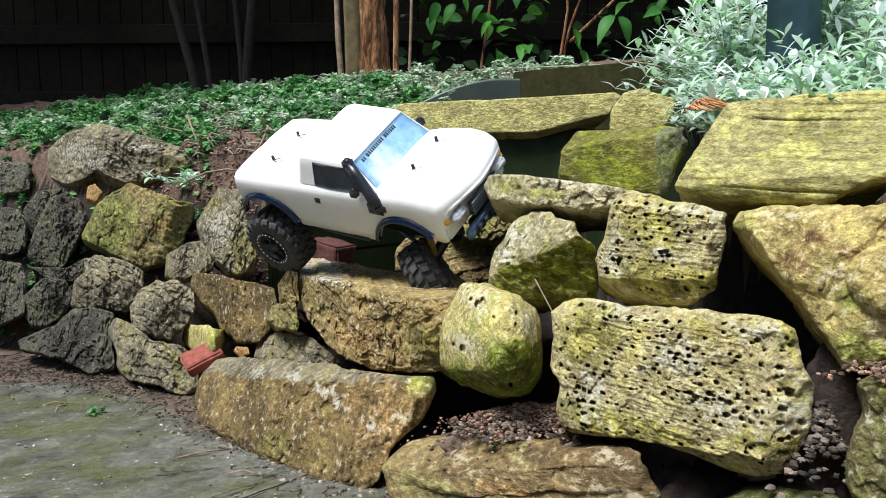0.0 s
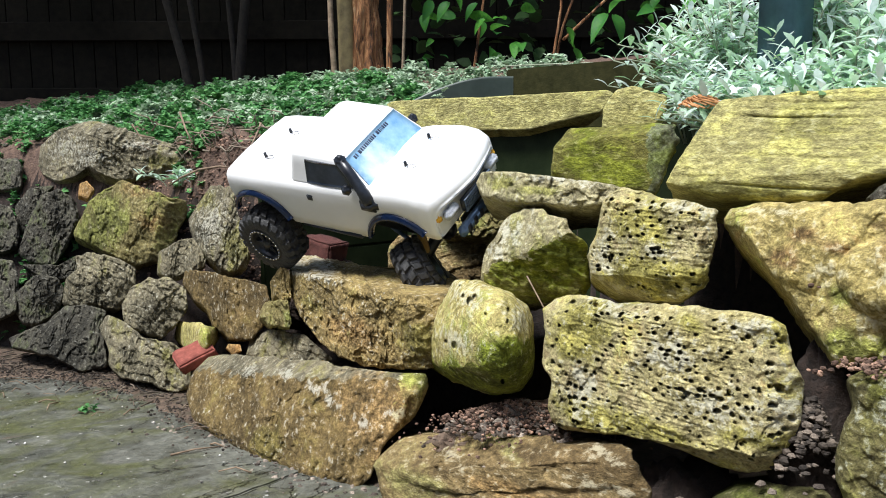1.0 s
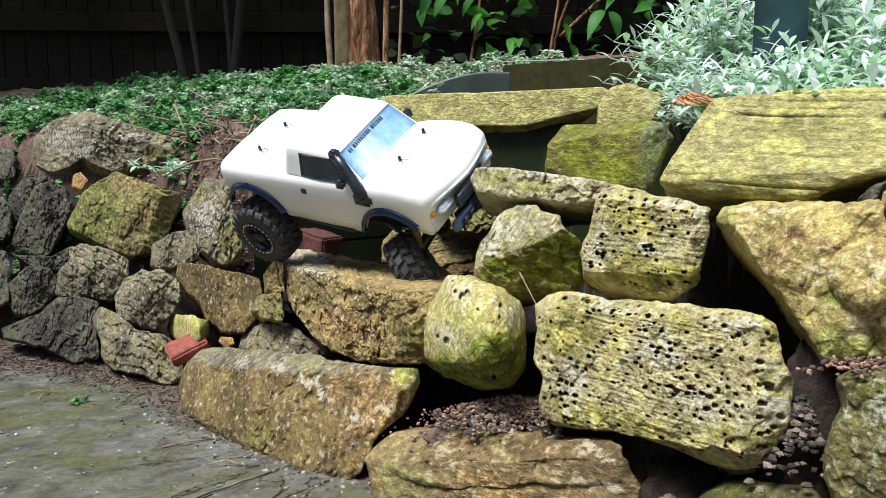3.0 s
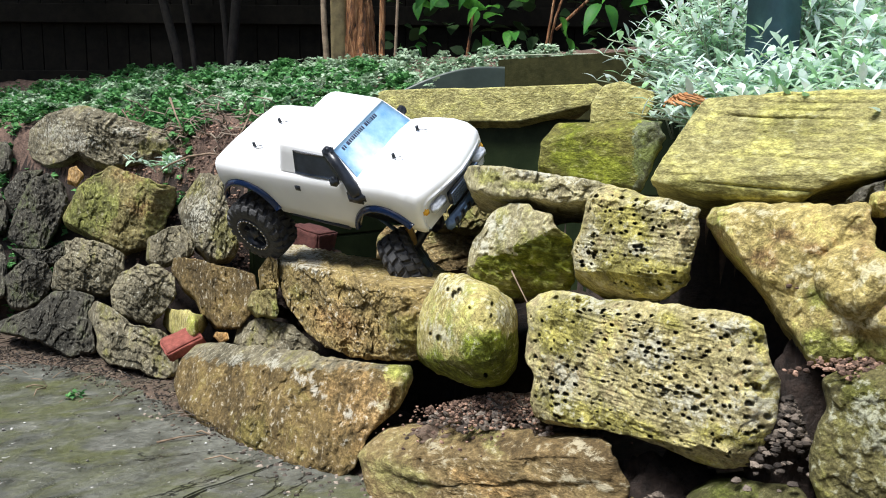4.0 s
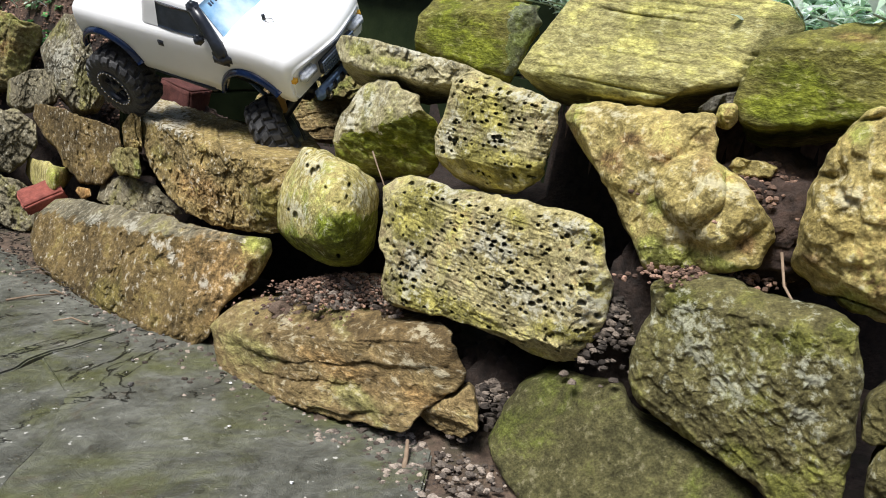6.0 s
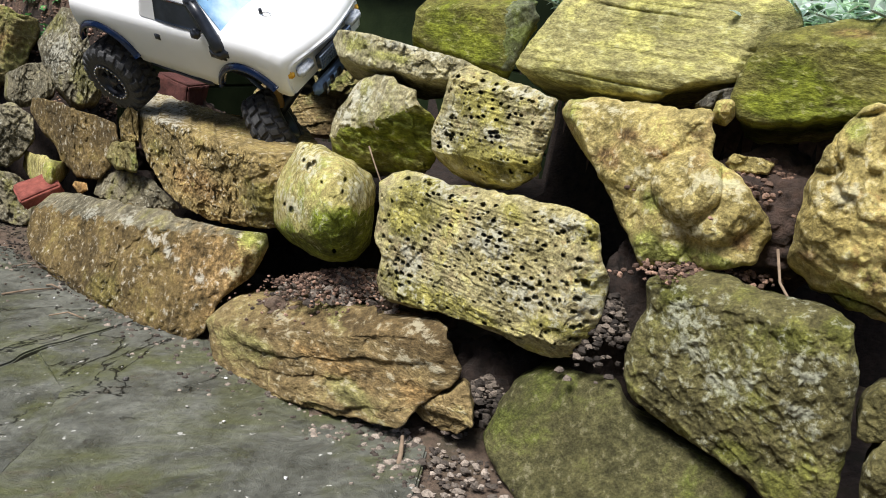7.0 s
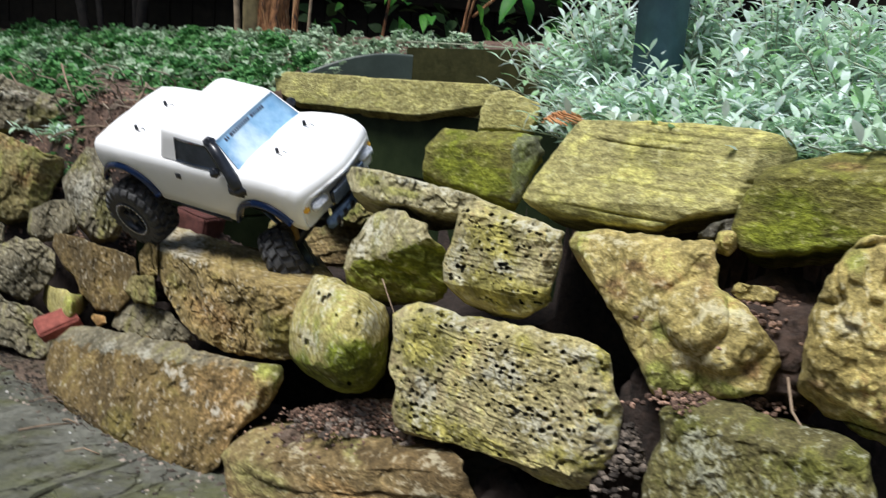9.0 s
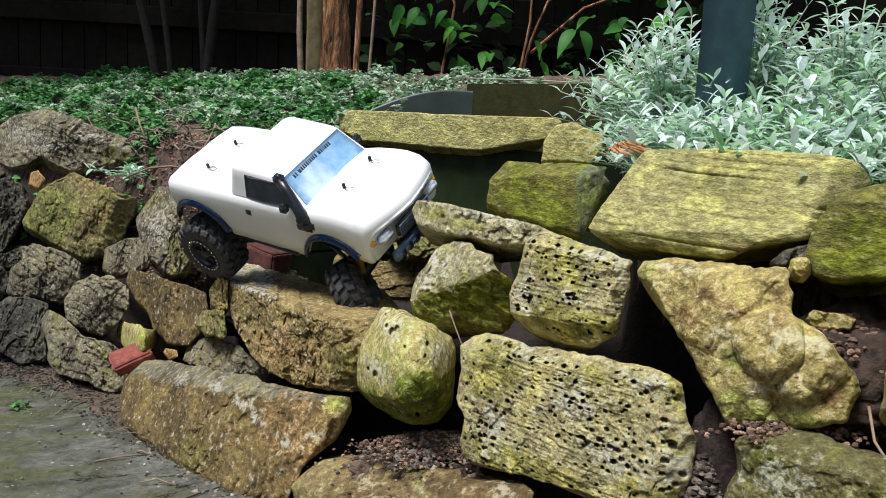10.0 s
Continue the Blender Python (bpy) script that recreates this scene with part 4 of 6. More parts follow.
# ---- gravel, twigs and litter ----
def pebble(p, r, turn):
    """A lumpy little stone."""
    vs, fs = [], []
    squash = (1.0, random.uniform(0.65, 1.0), random.uniform(0.5, 0.8))
    for j in range(1, 4):
        for i in range(6):
            a, b = math.pi * j / 4, 2 * math.pi * i / 6 + turn
            k = r * random.uniform(0.62, 1.25)
            vs.append((p[0] + k * squash[0] * math.sin(a) * math.cos(b), p[1] + k * squash[1] * math.sin(a) * math.sin(b), p[2] + k * squash[2] * math.cos(a)))
    vs += [(p[0], p[1], p[2] + r * squash[2]), (p[0], p[1], p[2] - r * squash[2])]
    for j in range(2):
        for i in range(6):
            fs.append((j * 6 + i, j * 6 + (i + 1) % 6, (j + 1) * 6 + (i + 1) % 6, (j + 1) * 6 + i))
    for i in range(6):
        fs.append((18, (i + 1) % 6, i))
        fs.append((19, 12 + i, 12 + (i + 1) % 6))
    return vs, fs


def mound(centre, radii, seed):
    """A rough heap of soil."""
    bm = bmesh.new()
    bmesh.ops.create_icosphere(bm, subdivisions=5, radius=1.0)
    for v in bm.verts:
        k = 1 + 0.22 * fbm(v.co * 2.5 + Vector((seed, 0, 0)), 5) + 0.10 * noise.noise(v.co * 14) + 0.07 * abs(noise.noise(v.co * 34))
        v.co = Vector((centre[i] + radii[i] * v.co[i] * k for i in range(3)))
    return bm


def scatter(name, label, spots, mat, kind="stuff", category="gravel"):
    ob = part(name, join([pebble(p, r, random.uniform(0, 6)) for p, r in spots]), mat, smooth=False)
    return tagged(ob, label, category, kind=kind)


def heap(centre, spread, number, low, high, lift=0.6):
    out = []
    for _ in range(number):
        u, v = random.gauss(0, 0.45), random.gauss(0, 0.45)
        k = max(0.0, 1 - math.hypot(u, v) * 0.7)
        out.append(((centre[0] + spread[0] * u, centre[1] + spread[1] * v, centre[2] + spread[2] * (k - 0.5) * lift + random.uniform(-0.004, 0.004)), random.triangular(low, high, low)))
    return out


random.seed(5)


def gravel_mat(name, a, b):
    def build(t, s):
        g = node(t, "ShaderNodeNewGeometry")
        col = ramp(t, g.outputs["Random Per Island"], [(0.0, tuple(c * 0.6 for c in a)), (0.45, tuple((p + q) * 0.33 for p, q in zip(a, b))), (0.8, b), (0.97, tuple(min(0.7, c * 1.35) for c in b))])
        dust = level(t, grain(t, coords(t), 300, 8, 0.8), 0.4, 0.6)
        t.links.new(mix(t, 1.0, col, mix(t, dust, (0.3, 0.3, 0.3), (0.68, 0.68, 0.68)), "OVERLAY"), s.inputs["Base Color"])
    return material(name, build, 0.9)


# Darker copy of the grit for the gaps, their shade put into it
SHADED_GRIT = gravel_mat("shaded_grit", (0.030, 0.022, 0.017), (0.150, 0.120, 0.095))
CRUMB = gravel_mat("crumb", (0.100, 0.058, 0.040), (0.300, 0.185, 0.130))
GRIT = gravel_mat("grit", (0.070, 0.052, 0.040), (0.285, 0.235, 0.190))
scatter("gravel", "loose grey and brown gravel in a pocket between stones", heap((0.165, 1.310, 0.180), (0.12, 0.07, 0.075), 430, 0.002, 0.0125, 0.8), GRIT)
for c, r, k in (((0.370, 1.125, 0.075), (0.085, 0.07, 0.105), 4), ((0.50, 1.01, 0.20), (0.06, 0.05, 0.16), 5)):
    tagged(part("soil_heap", mound(c, r, k), SHADED_SOIL), "dark crumbly soil packed between the stones", "soil", kind="stuff")
tagged(part("soil_heap", mound((-0.25, 2.26, 0.20), (0.12, 0.09, 0.11), 6), SOIL), "dark soil heap under a brick", "soil", kind="stuff")
pocket = part("soil_heap", mound((0.180, 1.365, 0.118), (0.14, 0.09, 0.068), 1), speckled("dry_soil", (0.085, 0.058, 0.040), (0.270, 0.190, 0.135), 60, 0.95, 0.012, 12))
tagged(pocket, "crumbly brown soil heap under the gravel", "soil", kind="stuff")
scatter("crumbs", "fine reddish soil crumbs on the pocket heap", heap((0.160, 1.312, 0.186), (0.14, 0.08, 0.070), 1300, 0.0012, 0.0050, 0.8), CRUMB, category="soil")
scatter("gravel", "crumbly soil and gravel in a hollow between boulders", heap((0.625, 0.975, 0.475), (0.11, 0.07, 0.07), 700, 0.002, 0.009), CRUMB)
tagged(part("soil_heap", mound((0.64, 0.985, 0.42), (0.13, 0.09, 0.075), 2), SOIL), "brown soil heap in the hollow between boulders", "soil", kind="stuff")
scatter("crumbs", "reddish soil crumbs spilled over the boulder top", heap((0.535, 0.905, 0.378), (0.10, 0.035, 0.02), 300, 0.002, 0.006), CRUMB, category="soil")
scatter("gravel", "loose gravel spilling down beside the layered slab", heap((0.345, 1.075, 0.115), (0.07, 0.06, 0.12), 520, 0.003, 0.009), SHADED_GRIT)
scatter("gravel", "loose gravel in the gap beside the boulder", heap((0.462, 0.965, 0.27), (0.035, 0.03, 0.18), 320, 0.003, 0.008), SHADED_GRIT)
spots = []
for _ in range(520):
    s = random.uniform(0, 1) ** 0.7
    x, y = -0.62 + 0.95 * s, 2.05 - 1.13 * s
    off = abs(random.gauss(0, 0.06))
    x, y = x - 0.78 * off + 0.03, y - 0.63 * off + 0.02
    spots.append(((x, y, ground_z(x, y) + 0.006), random.triangular(0.002, 0.008, 0.002)))
scatter("gravel", "fine gravel and crumbs along the foot of the wall", spots, GRIT)
spots = []
for _ in range(620):
    x, y = random.uniform(0.0, 0.36), random.uniform(0.80, 1.10)
    if behind(x, y) < -0.17 + 0.05 * noise.noise(Vector((x * 15, y * 15, 1))):
        continue
    spots.append(((x, y, ground_z(x, y) + 0.006), random.triangular(0.0015, 0.010, 0.002)))
scatter("gravel", "fine gravel on bare soil before the layered slab", spots, GRIT)
spots = []
for _ in range(150):
    x, y = random.uniform(-1.2, 0.1), random.uniform(0.9, 2.3)
    if behind(x, y) < -0.04:
        spots.append(((x, y, ground_z(x, y) + 0.009), random.triangular(0.0012, 0.006, 0.0015)))
debris = []
while len(debris) < 1000:
    x, y = random.uniform(-1.5, -0.25), random.uniform(1.6, 3.1)
    if abs(behind(x, y) + 0.03 + abs(random.gauss(0, 0.06))) < 0.06:
        debris.append(((x, y, ground_z(x, y) + 0.016), random.triangular(0.0015, 0.0065, 0.002)))
scatter("litter", "dark crumbs and bits of bark along the wall foot", debris, gravel_mat("dark_litter", (0.02, 0.015, 0.011), (0.10, 0.075, 0.055)), category="litter")
scatter("paving_litter", "scattered pale grit on the paving", spots, gravel_mat("pale_grit", (0.12, 0.11, 0.10), (0.6, 0.57, 0.52)))


def twig(points, radius, label="thin dry twig", mat=TWIG):
    n = len(points)
    return tagged(part("twig", tube(points, [radius * (1 - 0.5 * i / n) for i in range(n)], 6), mat), label, "twig", "fallen twigs")


twig([(0.590, 0.855, 0.425), (0.583, 0.825, 0.398), (0.582, 0.79, 0.385), (0.585, 0.755, 0.38)], 0.0018, "thin reddish twig over the boulder")
twig([(0.172, 1.325, 0.408), (0.178, 1.29, 0.395), (0.19, 1.245, 0.37)], 0.0014, "dry straw stalk between the stones")
random.seed(12)
straws = []
while len(straws) < 420:
    x, y = random.uniform(-1.7, -0.3), random.uniform(1.6, 3.2)
    if -0.15 < behind(x, y) - abs(random.gauss(0, 0.05)) < 0.05:
        a, l, z = random.uniform(0, 6.28), random.triangular(0.012, 0.075, 0.02), ground_z(x, y) + 0.017
        bend = random.uniform(-0.3, 0.3)
        straws.append(tube([(x, y, z), (x + l * 0.5 * math.cos(a), y + l * 0.5 * math.sin(a), z + random.uniform(0.001, 0.007)), (x + l * math.cos(a + bend), y + l * math.sin(a + bend), z + random.uniform(0, 0.008))], [random.uniform(0.0008, 0.0022)] * 3, 5))
tagged(part("twig_litter", join(straws), gravel_mat("straw", (0.030, 0.023, 0.017), (0.15, 0.115, 0.082))), "dry straw and broken twigs on the soil at the wall foot", "litter", kind="stuff")
random.seed(8)
for _ in range(26):
    s = random.uniform(0, 1)
    x, y = -1.5 + 1.2 * s + random.uniform(-0.05, 0.12), 2.95 - 1.25 * s - random.uniform(0.0, 0.22)
    if behind(x, y) > 0.0:
        continue
    a, l = random.uniform(0, 6.28), random.uniform(0.03, 0.10)
    z = ground_z(x, y) + 0.008
    twig([(x, y, z), (x + l * 0.5 * math.cos(a), y + l * 0.5 * math.sin(a), z + 0.008), (x + l * math.cos(a + 0.2), y + l * math.sin(a + 0.2), z + 0.002)], random.uniform(0.0012, 0.0028), "dry twig lying at the wall foot")
twig([(0.22, 0.985, 0.066), (0.225, 1.005, 0.075), (0.228, 1.03, 0.085)], 0.004, "short stub of stick in the gravel")


# ---- brick pieces ----
# Brick red darkened to carry the truck's shade
SHADED_BRICK = speckled("shaded_brick", (0.05, 0.014, 0.011), (0.12, 0.038, 0.030), 60, 0.9, 0.004)


def brick(matrix, size, label, mat=BRICK):
    bm = rounded(size, 0.004, 2)
    bmesh.ops.subdivide_edges(bm, edges=bm.edges[:], cuts=5, use_grid_fill=True)
    for v in bm.verts:
        v.co += v.co.normalized() * (0.007 * noise.noise(v.co * 26) + 0.003 * noise.noise(v.co * 90))
    ob = part("brick", bm, mat)
    ob.matrix_world = matrix
    return tagged(ob, label, "brick", "old bricks")


brick(pose(-0.575, 2.165, 0.070, 20, -22, 25), (0.100, 0.070, 0.034), "broken red brick wedged on the long block")
brick(pose(-0.25, 2.24, 0.325, 0, 8, -40), (0.11, 0.07, 0.065), "red brick set back under the truck, its shade painted dark", SHADED_BRICK)

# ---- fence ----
fence = tagged(new("fence"), "dark stained timber fence with deep shade painted into its colour", "fence", kind="structure")
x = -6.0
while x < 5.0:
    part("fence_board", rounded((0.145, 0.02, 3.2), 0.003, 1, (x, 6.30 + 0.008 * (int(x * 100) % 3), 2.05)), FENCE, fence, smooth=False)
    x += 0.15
# Backing added behind the boards to stop light through their gaps
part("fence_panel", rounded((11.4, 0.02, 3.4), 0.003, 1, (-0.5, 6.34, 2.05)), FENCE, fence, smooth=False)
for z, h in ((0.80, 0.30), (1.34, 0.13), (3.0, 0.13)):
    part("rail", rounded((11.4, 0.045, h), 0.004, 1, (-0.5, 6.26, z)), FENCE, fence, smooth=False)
# Unseen walls; the left one stands close to shade the far paving
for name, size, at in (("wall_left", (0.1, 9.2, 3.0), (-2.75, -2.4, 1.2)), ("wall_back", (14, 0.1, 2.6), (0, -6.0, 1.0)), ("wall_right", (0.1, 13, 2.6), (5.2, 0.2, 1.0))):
    tagged(part(name, rounded(size, 0.004, 1, at), FENCE, smooth=False), "plain dark unseen wall added around the garden", "fence", kind="structure")

# ---- raised tank behind the truck ----
tank = tagged(new("raised_tank"), "raised timber planter tank with dark green boards", "planter")


def along(u, o, z):
    """A place by its run along the near stretch, its set-back and its height."""
    return Vector((u * 0.628 + o * 0.778, -u * 0.778 + o * 0.628, z))


def plank(u0, u1, o, z0, z1, thick, mat, name="board", shift=0.0):
    bm = rounded((abs(u1 - u0), thick, z1 - z0), 0.004, 2)
    ob = part(name, bm, mat, tank, smooth=False)
    mid = along((u0 + u1) / 2, o + thick / 2, (z0 + z1) / 2)
    ob.matrix_world = Matrix.Translation(mid) @ Matrix.Rotation(math.atan2(-0.778, 0.628) + shift, 4, "Z")
    return ob


for z0, z1 in ((0.10, 0.277), (0.28, 0.457), (0.46, 0.640)):
    plank(-2.36, -1.02, 1.735, z0, z1, 0.035, TANK)
plank(-2.24, -1.14, 2.196, 0.51, 0.845, 0.07, SLEEPER, "sleeper")
# Added side boards: dark sheets standing for the shade under the truck
for z0, z1 in ((0.10, 0.277), (0.28, 0.457), (0.46, 0.52)):
    side = part("board", rounded((0.52, 0.03, z1 - z0), 0.004, 2), TANK, tank, smooth=False)
    side.matrix_world = Matrix.Translation(along(-2.235, 1.47, (z0 + z1) / 2)) @ Matrix.Rotation(math.atan2(0.628, 0.778), 4, "Z")
vs, fs = [], []
for i in range(25):
    f = i / 24
    p = along(-1.95 + 0.20 * f, 1.47 + 0.30 * f, 0)
    top = 0.690 + 0.105 * math.sin(min(1.0, f * 1.15) * math.pi / 2)
    for z in (0.54, top - 0.006, top):
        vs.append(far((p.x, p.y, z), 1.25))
    for z in (top, 0.54):
        vs.append(far((p.x + 0.006, p.y + 0.006, z), 1.25))
for i in range(24):
    for k in range(4):
        fs.append((i * 5 + k, i * 5 + k + 1, i * 5 + k + 6, i * 5 + k + 5))
part("liner", (vs, fs), LINER, tank, "curved grey green liner edge")

# ---- post ----
post = tagged(part("post", rounded((0.070, 0.070, 1.5), 0.003, 2), POST), "dark blue painted square timber post", "post")
post.matrix_world = pose(0.688, 1.645, 1.35, 0, 0, 27)

# ---- trees and stems ----
random.seed(3)


def bark_tube(points, radii, sides=36, rough=0.10, steps=90):
    pts = [Vector(p) for p in points]
    fine, rad = [], []
    for i in range(steps + 1):
        f = i / steps * (len(pts) - 1)
        k = min(int(f), len(pts) - 2)
        fine.append(pts[k].lerp(pts[k + 1], f - k))
        rad.append(radii[k] + (radii[k + 1] - radii[k]) * (f - k))
    vs, fs = tube(fine, rad, sides)
    out = []
    for n, v in enumerate(vs):
        c = fine[n // sides]
        w = fbm(Vector((v.x * 34, v.y * 34, v.z * 6)), 4)
        out.append(c + (v - c) * (1 + rough * w))
    return out, fs


def leaf_shape(length, width, fold=0.25, droop=0.2, n=4, blunt=0.8):
    """A leaf along +x: pointed blade folded on its midrib."""
    vs, fs = [], []
    for i in range(n + 1):
        f = i / n
        w = width * math.sin(math.pi * (0.06 + 0.94 * f) ** blunt) * (1 if i < n else 0.0)
        z = -droop * length * f * f
        vs += [(length * f, -w, z + fold * w), (length * f, 0, z), (length * f, w, z + fold * w)]
    for i in range(n):
        a = i * 3
        fs += [(a, a + 1, a + 4, a + 3), (a + 1, a + 2, a + 5, a + 4)]
    return vs, fs


def leaf_at(m, shape):
    return [m @ Vector(v) for v in shape[0]], shape[1]


def leaf_material(name, a, b, c, rough=0.55, through=0.25):
    def build(t, s):
        g = node(t, "ShaderNodeNewGeometry")
        col = mix(t, g.outputs["Random Per Island"], a, b)
        col = mix(t, level(t, grain(t, coords(t), 60, 4), 0.45, 0.75), col, c)
        t.links.new(col, s.inputs["Base Color"])
        s.inputs["Specular IOR Level"].default_value = 0.18
        clear = node(t, "ShaderNodeBsdfTranslucent", {"Color": col})
        both = node(t, "ShaderNodeMixShader", {0: through, 1: s.outputs[0], 2: clear.outputs[0]})
        t.links.new(both.outputs[0], t.nodes["Material Output"].inputs["Surface"])
    return material(name, build, rough)


SILVER = leaf_material("silver_leaf", (0.24, 0.46, 0.17), (0.90, 0.95, 1.0), (0.50, 0.70, 0.52), 0.8, 0.40)
COVER = leaf_material("ground_cover_leaf", (0.035, 0.135, 0.040), (0.18, 0.40, 0.13), (0.10, 0.25, 0.10), 0.85)
COVER_PALE = leaf_material("pale_cover_leaf", (0.16, 0.28, 0.15), (0.52, 0.62, 0.46), (0.34, 0.46, 0.31), 0.85)
SHRUB_LEAF = leaf_material("green_leaf", (0.02, 0.10, 0.022), (0.13, 0.40, 0.05), (0.035, 0.16, 0.045), 0.5, 0.35)
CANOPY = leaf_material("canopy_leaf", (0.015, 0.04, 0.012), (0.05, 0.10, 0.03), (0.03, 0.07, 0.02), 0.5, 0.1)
STALK = speckled("stalk", (0.22, 0.26, 0.17), (0.42, 0.46, 0.34), 40, 0.8, 0)

tree = tagged(new("tree"), "garden tree with flaking reddish trunk and dark leafy crown", "tree")
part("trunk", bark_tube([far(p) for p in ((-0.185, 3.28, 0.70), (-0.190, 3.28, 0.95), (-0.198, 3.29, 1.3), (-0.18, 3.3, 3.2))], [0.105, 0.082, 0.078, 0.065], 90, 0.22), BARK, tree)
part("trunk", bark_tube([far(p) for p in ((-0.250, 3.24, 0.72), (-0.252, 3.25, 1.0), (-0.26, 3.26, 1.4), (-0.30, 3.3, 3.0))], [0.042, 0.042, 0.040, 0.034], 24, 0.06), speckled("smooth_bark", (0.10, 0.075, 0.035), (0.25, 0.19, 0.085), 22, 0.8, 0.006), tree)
# Unseen crown leaves, spread wide to shade the back of the garden
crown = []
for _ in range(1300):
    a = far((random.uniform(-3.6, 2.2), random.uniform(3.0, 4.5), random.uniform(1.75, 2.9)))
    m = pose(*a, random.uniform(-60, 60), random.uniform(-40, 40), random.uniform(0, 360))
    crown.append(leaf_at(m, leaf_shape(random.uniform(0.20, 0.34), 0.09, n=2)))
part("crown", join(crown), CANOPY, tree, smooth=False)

for pts, r, label, mat in (
        ([(-0.288, 3.18, 0.78), (-0.300, 3.18, 1.0), (-0.312, 3.2, 1.6)], 0.012, "grey dead stick beside the tree trunk", TWIG),
        ([(-0.095, 3.15, 0.80), (-0.088, 3.15, 1.1), (-0.09, 3.17, 1.7)], 0.012, "slim reddish stem beside the tree", BARK),
        ([(-0.045, 3.1, 0.84), (-0.035, 3.1, 1.05), (-0.02, 3.12, 1.5)], 0.006, "thin pale stem by the shrub", TWIG)):
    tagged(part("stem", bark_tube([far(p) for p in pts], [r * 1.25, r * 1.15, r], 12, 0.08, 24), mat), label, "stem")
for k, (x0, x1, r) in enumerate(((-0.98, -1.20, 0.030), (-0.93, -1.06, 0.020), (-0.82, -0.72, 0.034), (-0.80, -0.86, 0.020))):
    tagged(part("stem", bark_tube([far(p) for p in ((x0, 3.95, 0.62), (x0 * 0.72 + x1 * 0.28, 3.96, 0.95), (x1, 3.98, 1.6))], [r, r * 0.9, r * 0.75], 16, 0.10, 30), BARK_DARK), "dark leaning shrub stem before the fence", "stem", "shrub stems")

# ---- big leaved shrub ----
shrub = tagged(new("shrub"), "leafy green shrub with thin reddish stems", "shrub")
random.seed(21)
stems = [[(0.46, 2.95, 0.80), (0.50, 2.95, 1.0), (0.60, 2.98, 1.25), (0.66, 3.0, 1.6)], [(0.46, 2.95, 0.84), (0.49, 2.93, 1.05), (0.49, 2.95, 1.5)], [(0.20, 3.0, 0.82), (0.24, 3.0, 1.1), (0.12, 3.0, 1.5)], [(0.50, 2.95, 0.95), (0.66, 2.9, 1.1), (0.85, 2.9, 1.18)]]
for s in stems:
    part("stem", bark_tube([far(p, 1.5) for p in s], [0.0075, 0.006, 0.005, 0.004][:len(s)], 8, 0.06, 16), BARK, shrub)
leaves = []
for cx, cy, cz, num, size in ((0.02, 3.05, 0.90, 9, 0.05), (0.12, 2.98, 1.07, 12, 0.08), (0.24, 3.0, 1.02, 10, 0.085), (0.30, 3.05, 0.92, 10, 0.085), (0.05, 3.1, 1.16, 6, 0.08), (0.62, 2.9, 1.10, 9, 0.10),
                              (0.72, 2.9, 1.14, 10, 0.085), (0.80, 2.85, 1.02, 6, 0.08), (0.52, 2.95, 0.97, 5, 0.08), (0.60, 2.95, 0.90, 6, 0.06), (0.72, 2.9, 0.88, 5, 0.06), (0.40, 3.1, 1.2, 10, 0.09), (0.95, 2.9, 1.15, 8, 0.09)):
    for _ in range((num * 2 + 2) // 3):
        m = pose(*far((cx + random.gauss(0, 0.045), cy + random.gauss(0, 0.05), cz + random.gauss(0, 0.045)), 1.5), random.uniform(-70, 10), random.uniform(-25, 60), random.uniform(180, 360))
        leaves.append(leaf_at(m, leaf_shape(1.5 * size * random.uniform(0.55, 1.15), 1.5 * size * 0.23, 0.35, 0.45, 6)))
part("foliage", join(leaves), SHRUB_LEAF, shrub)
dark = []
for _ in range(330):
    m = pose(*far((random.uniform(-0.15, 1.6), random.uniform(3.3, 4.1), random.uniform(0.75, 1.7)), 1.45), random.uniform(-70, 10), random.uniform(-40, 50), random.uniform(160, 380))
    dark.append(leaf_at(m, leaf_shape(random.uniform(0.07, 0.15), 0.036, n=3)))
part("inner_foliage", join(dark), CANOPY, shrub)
wire = [(0.28, 2.75, 0.845), (0.45, 2.62, 0.842), (0.62, 2.48, 0.835), (0.85, 2.4, 0.83)]
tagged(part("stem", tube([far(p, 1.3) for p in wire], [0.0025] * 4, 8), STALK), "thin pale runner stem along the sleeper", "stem")


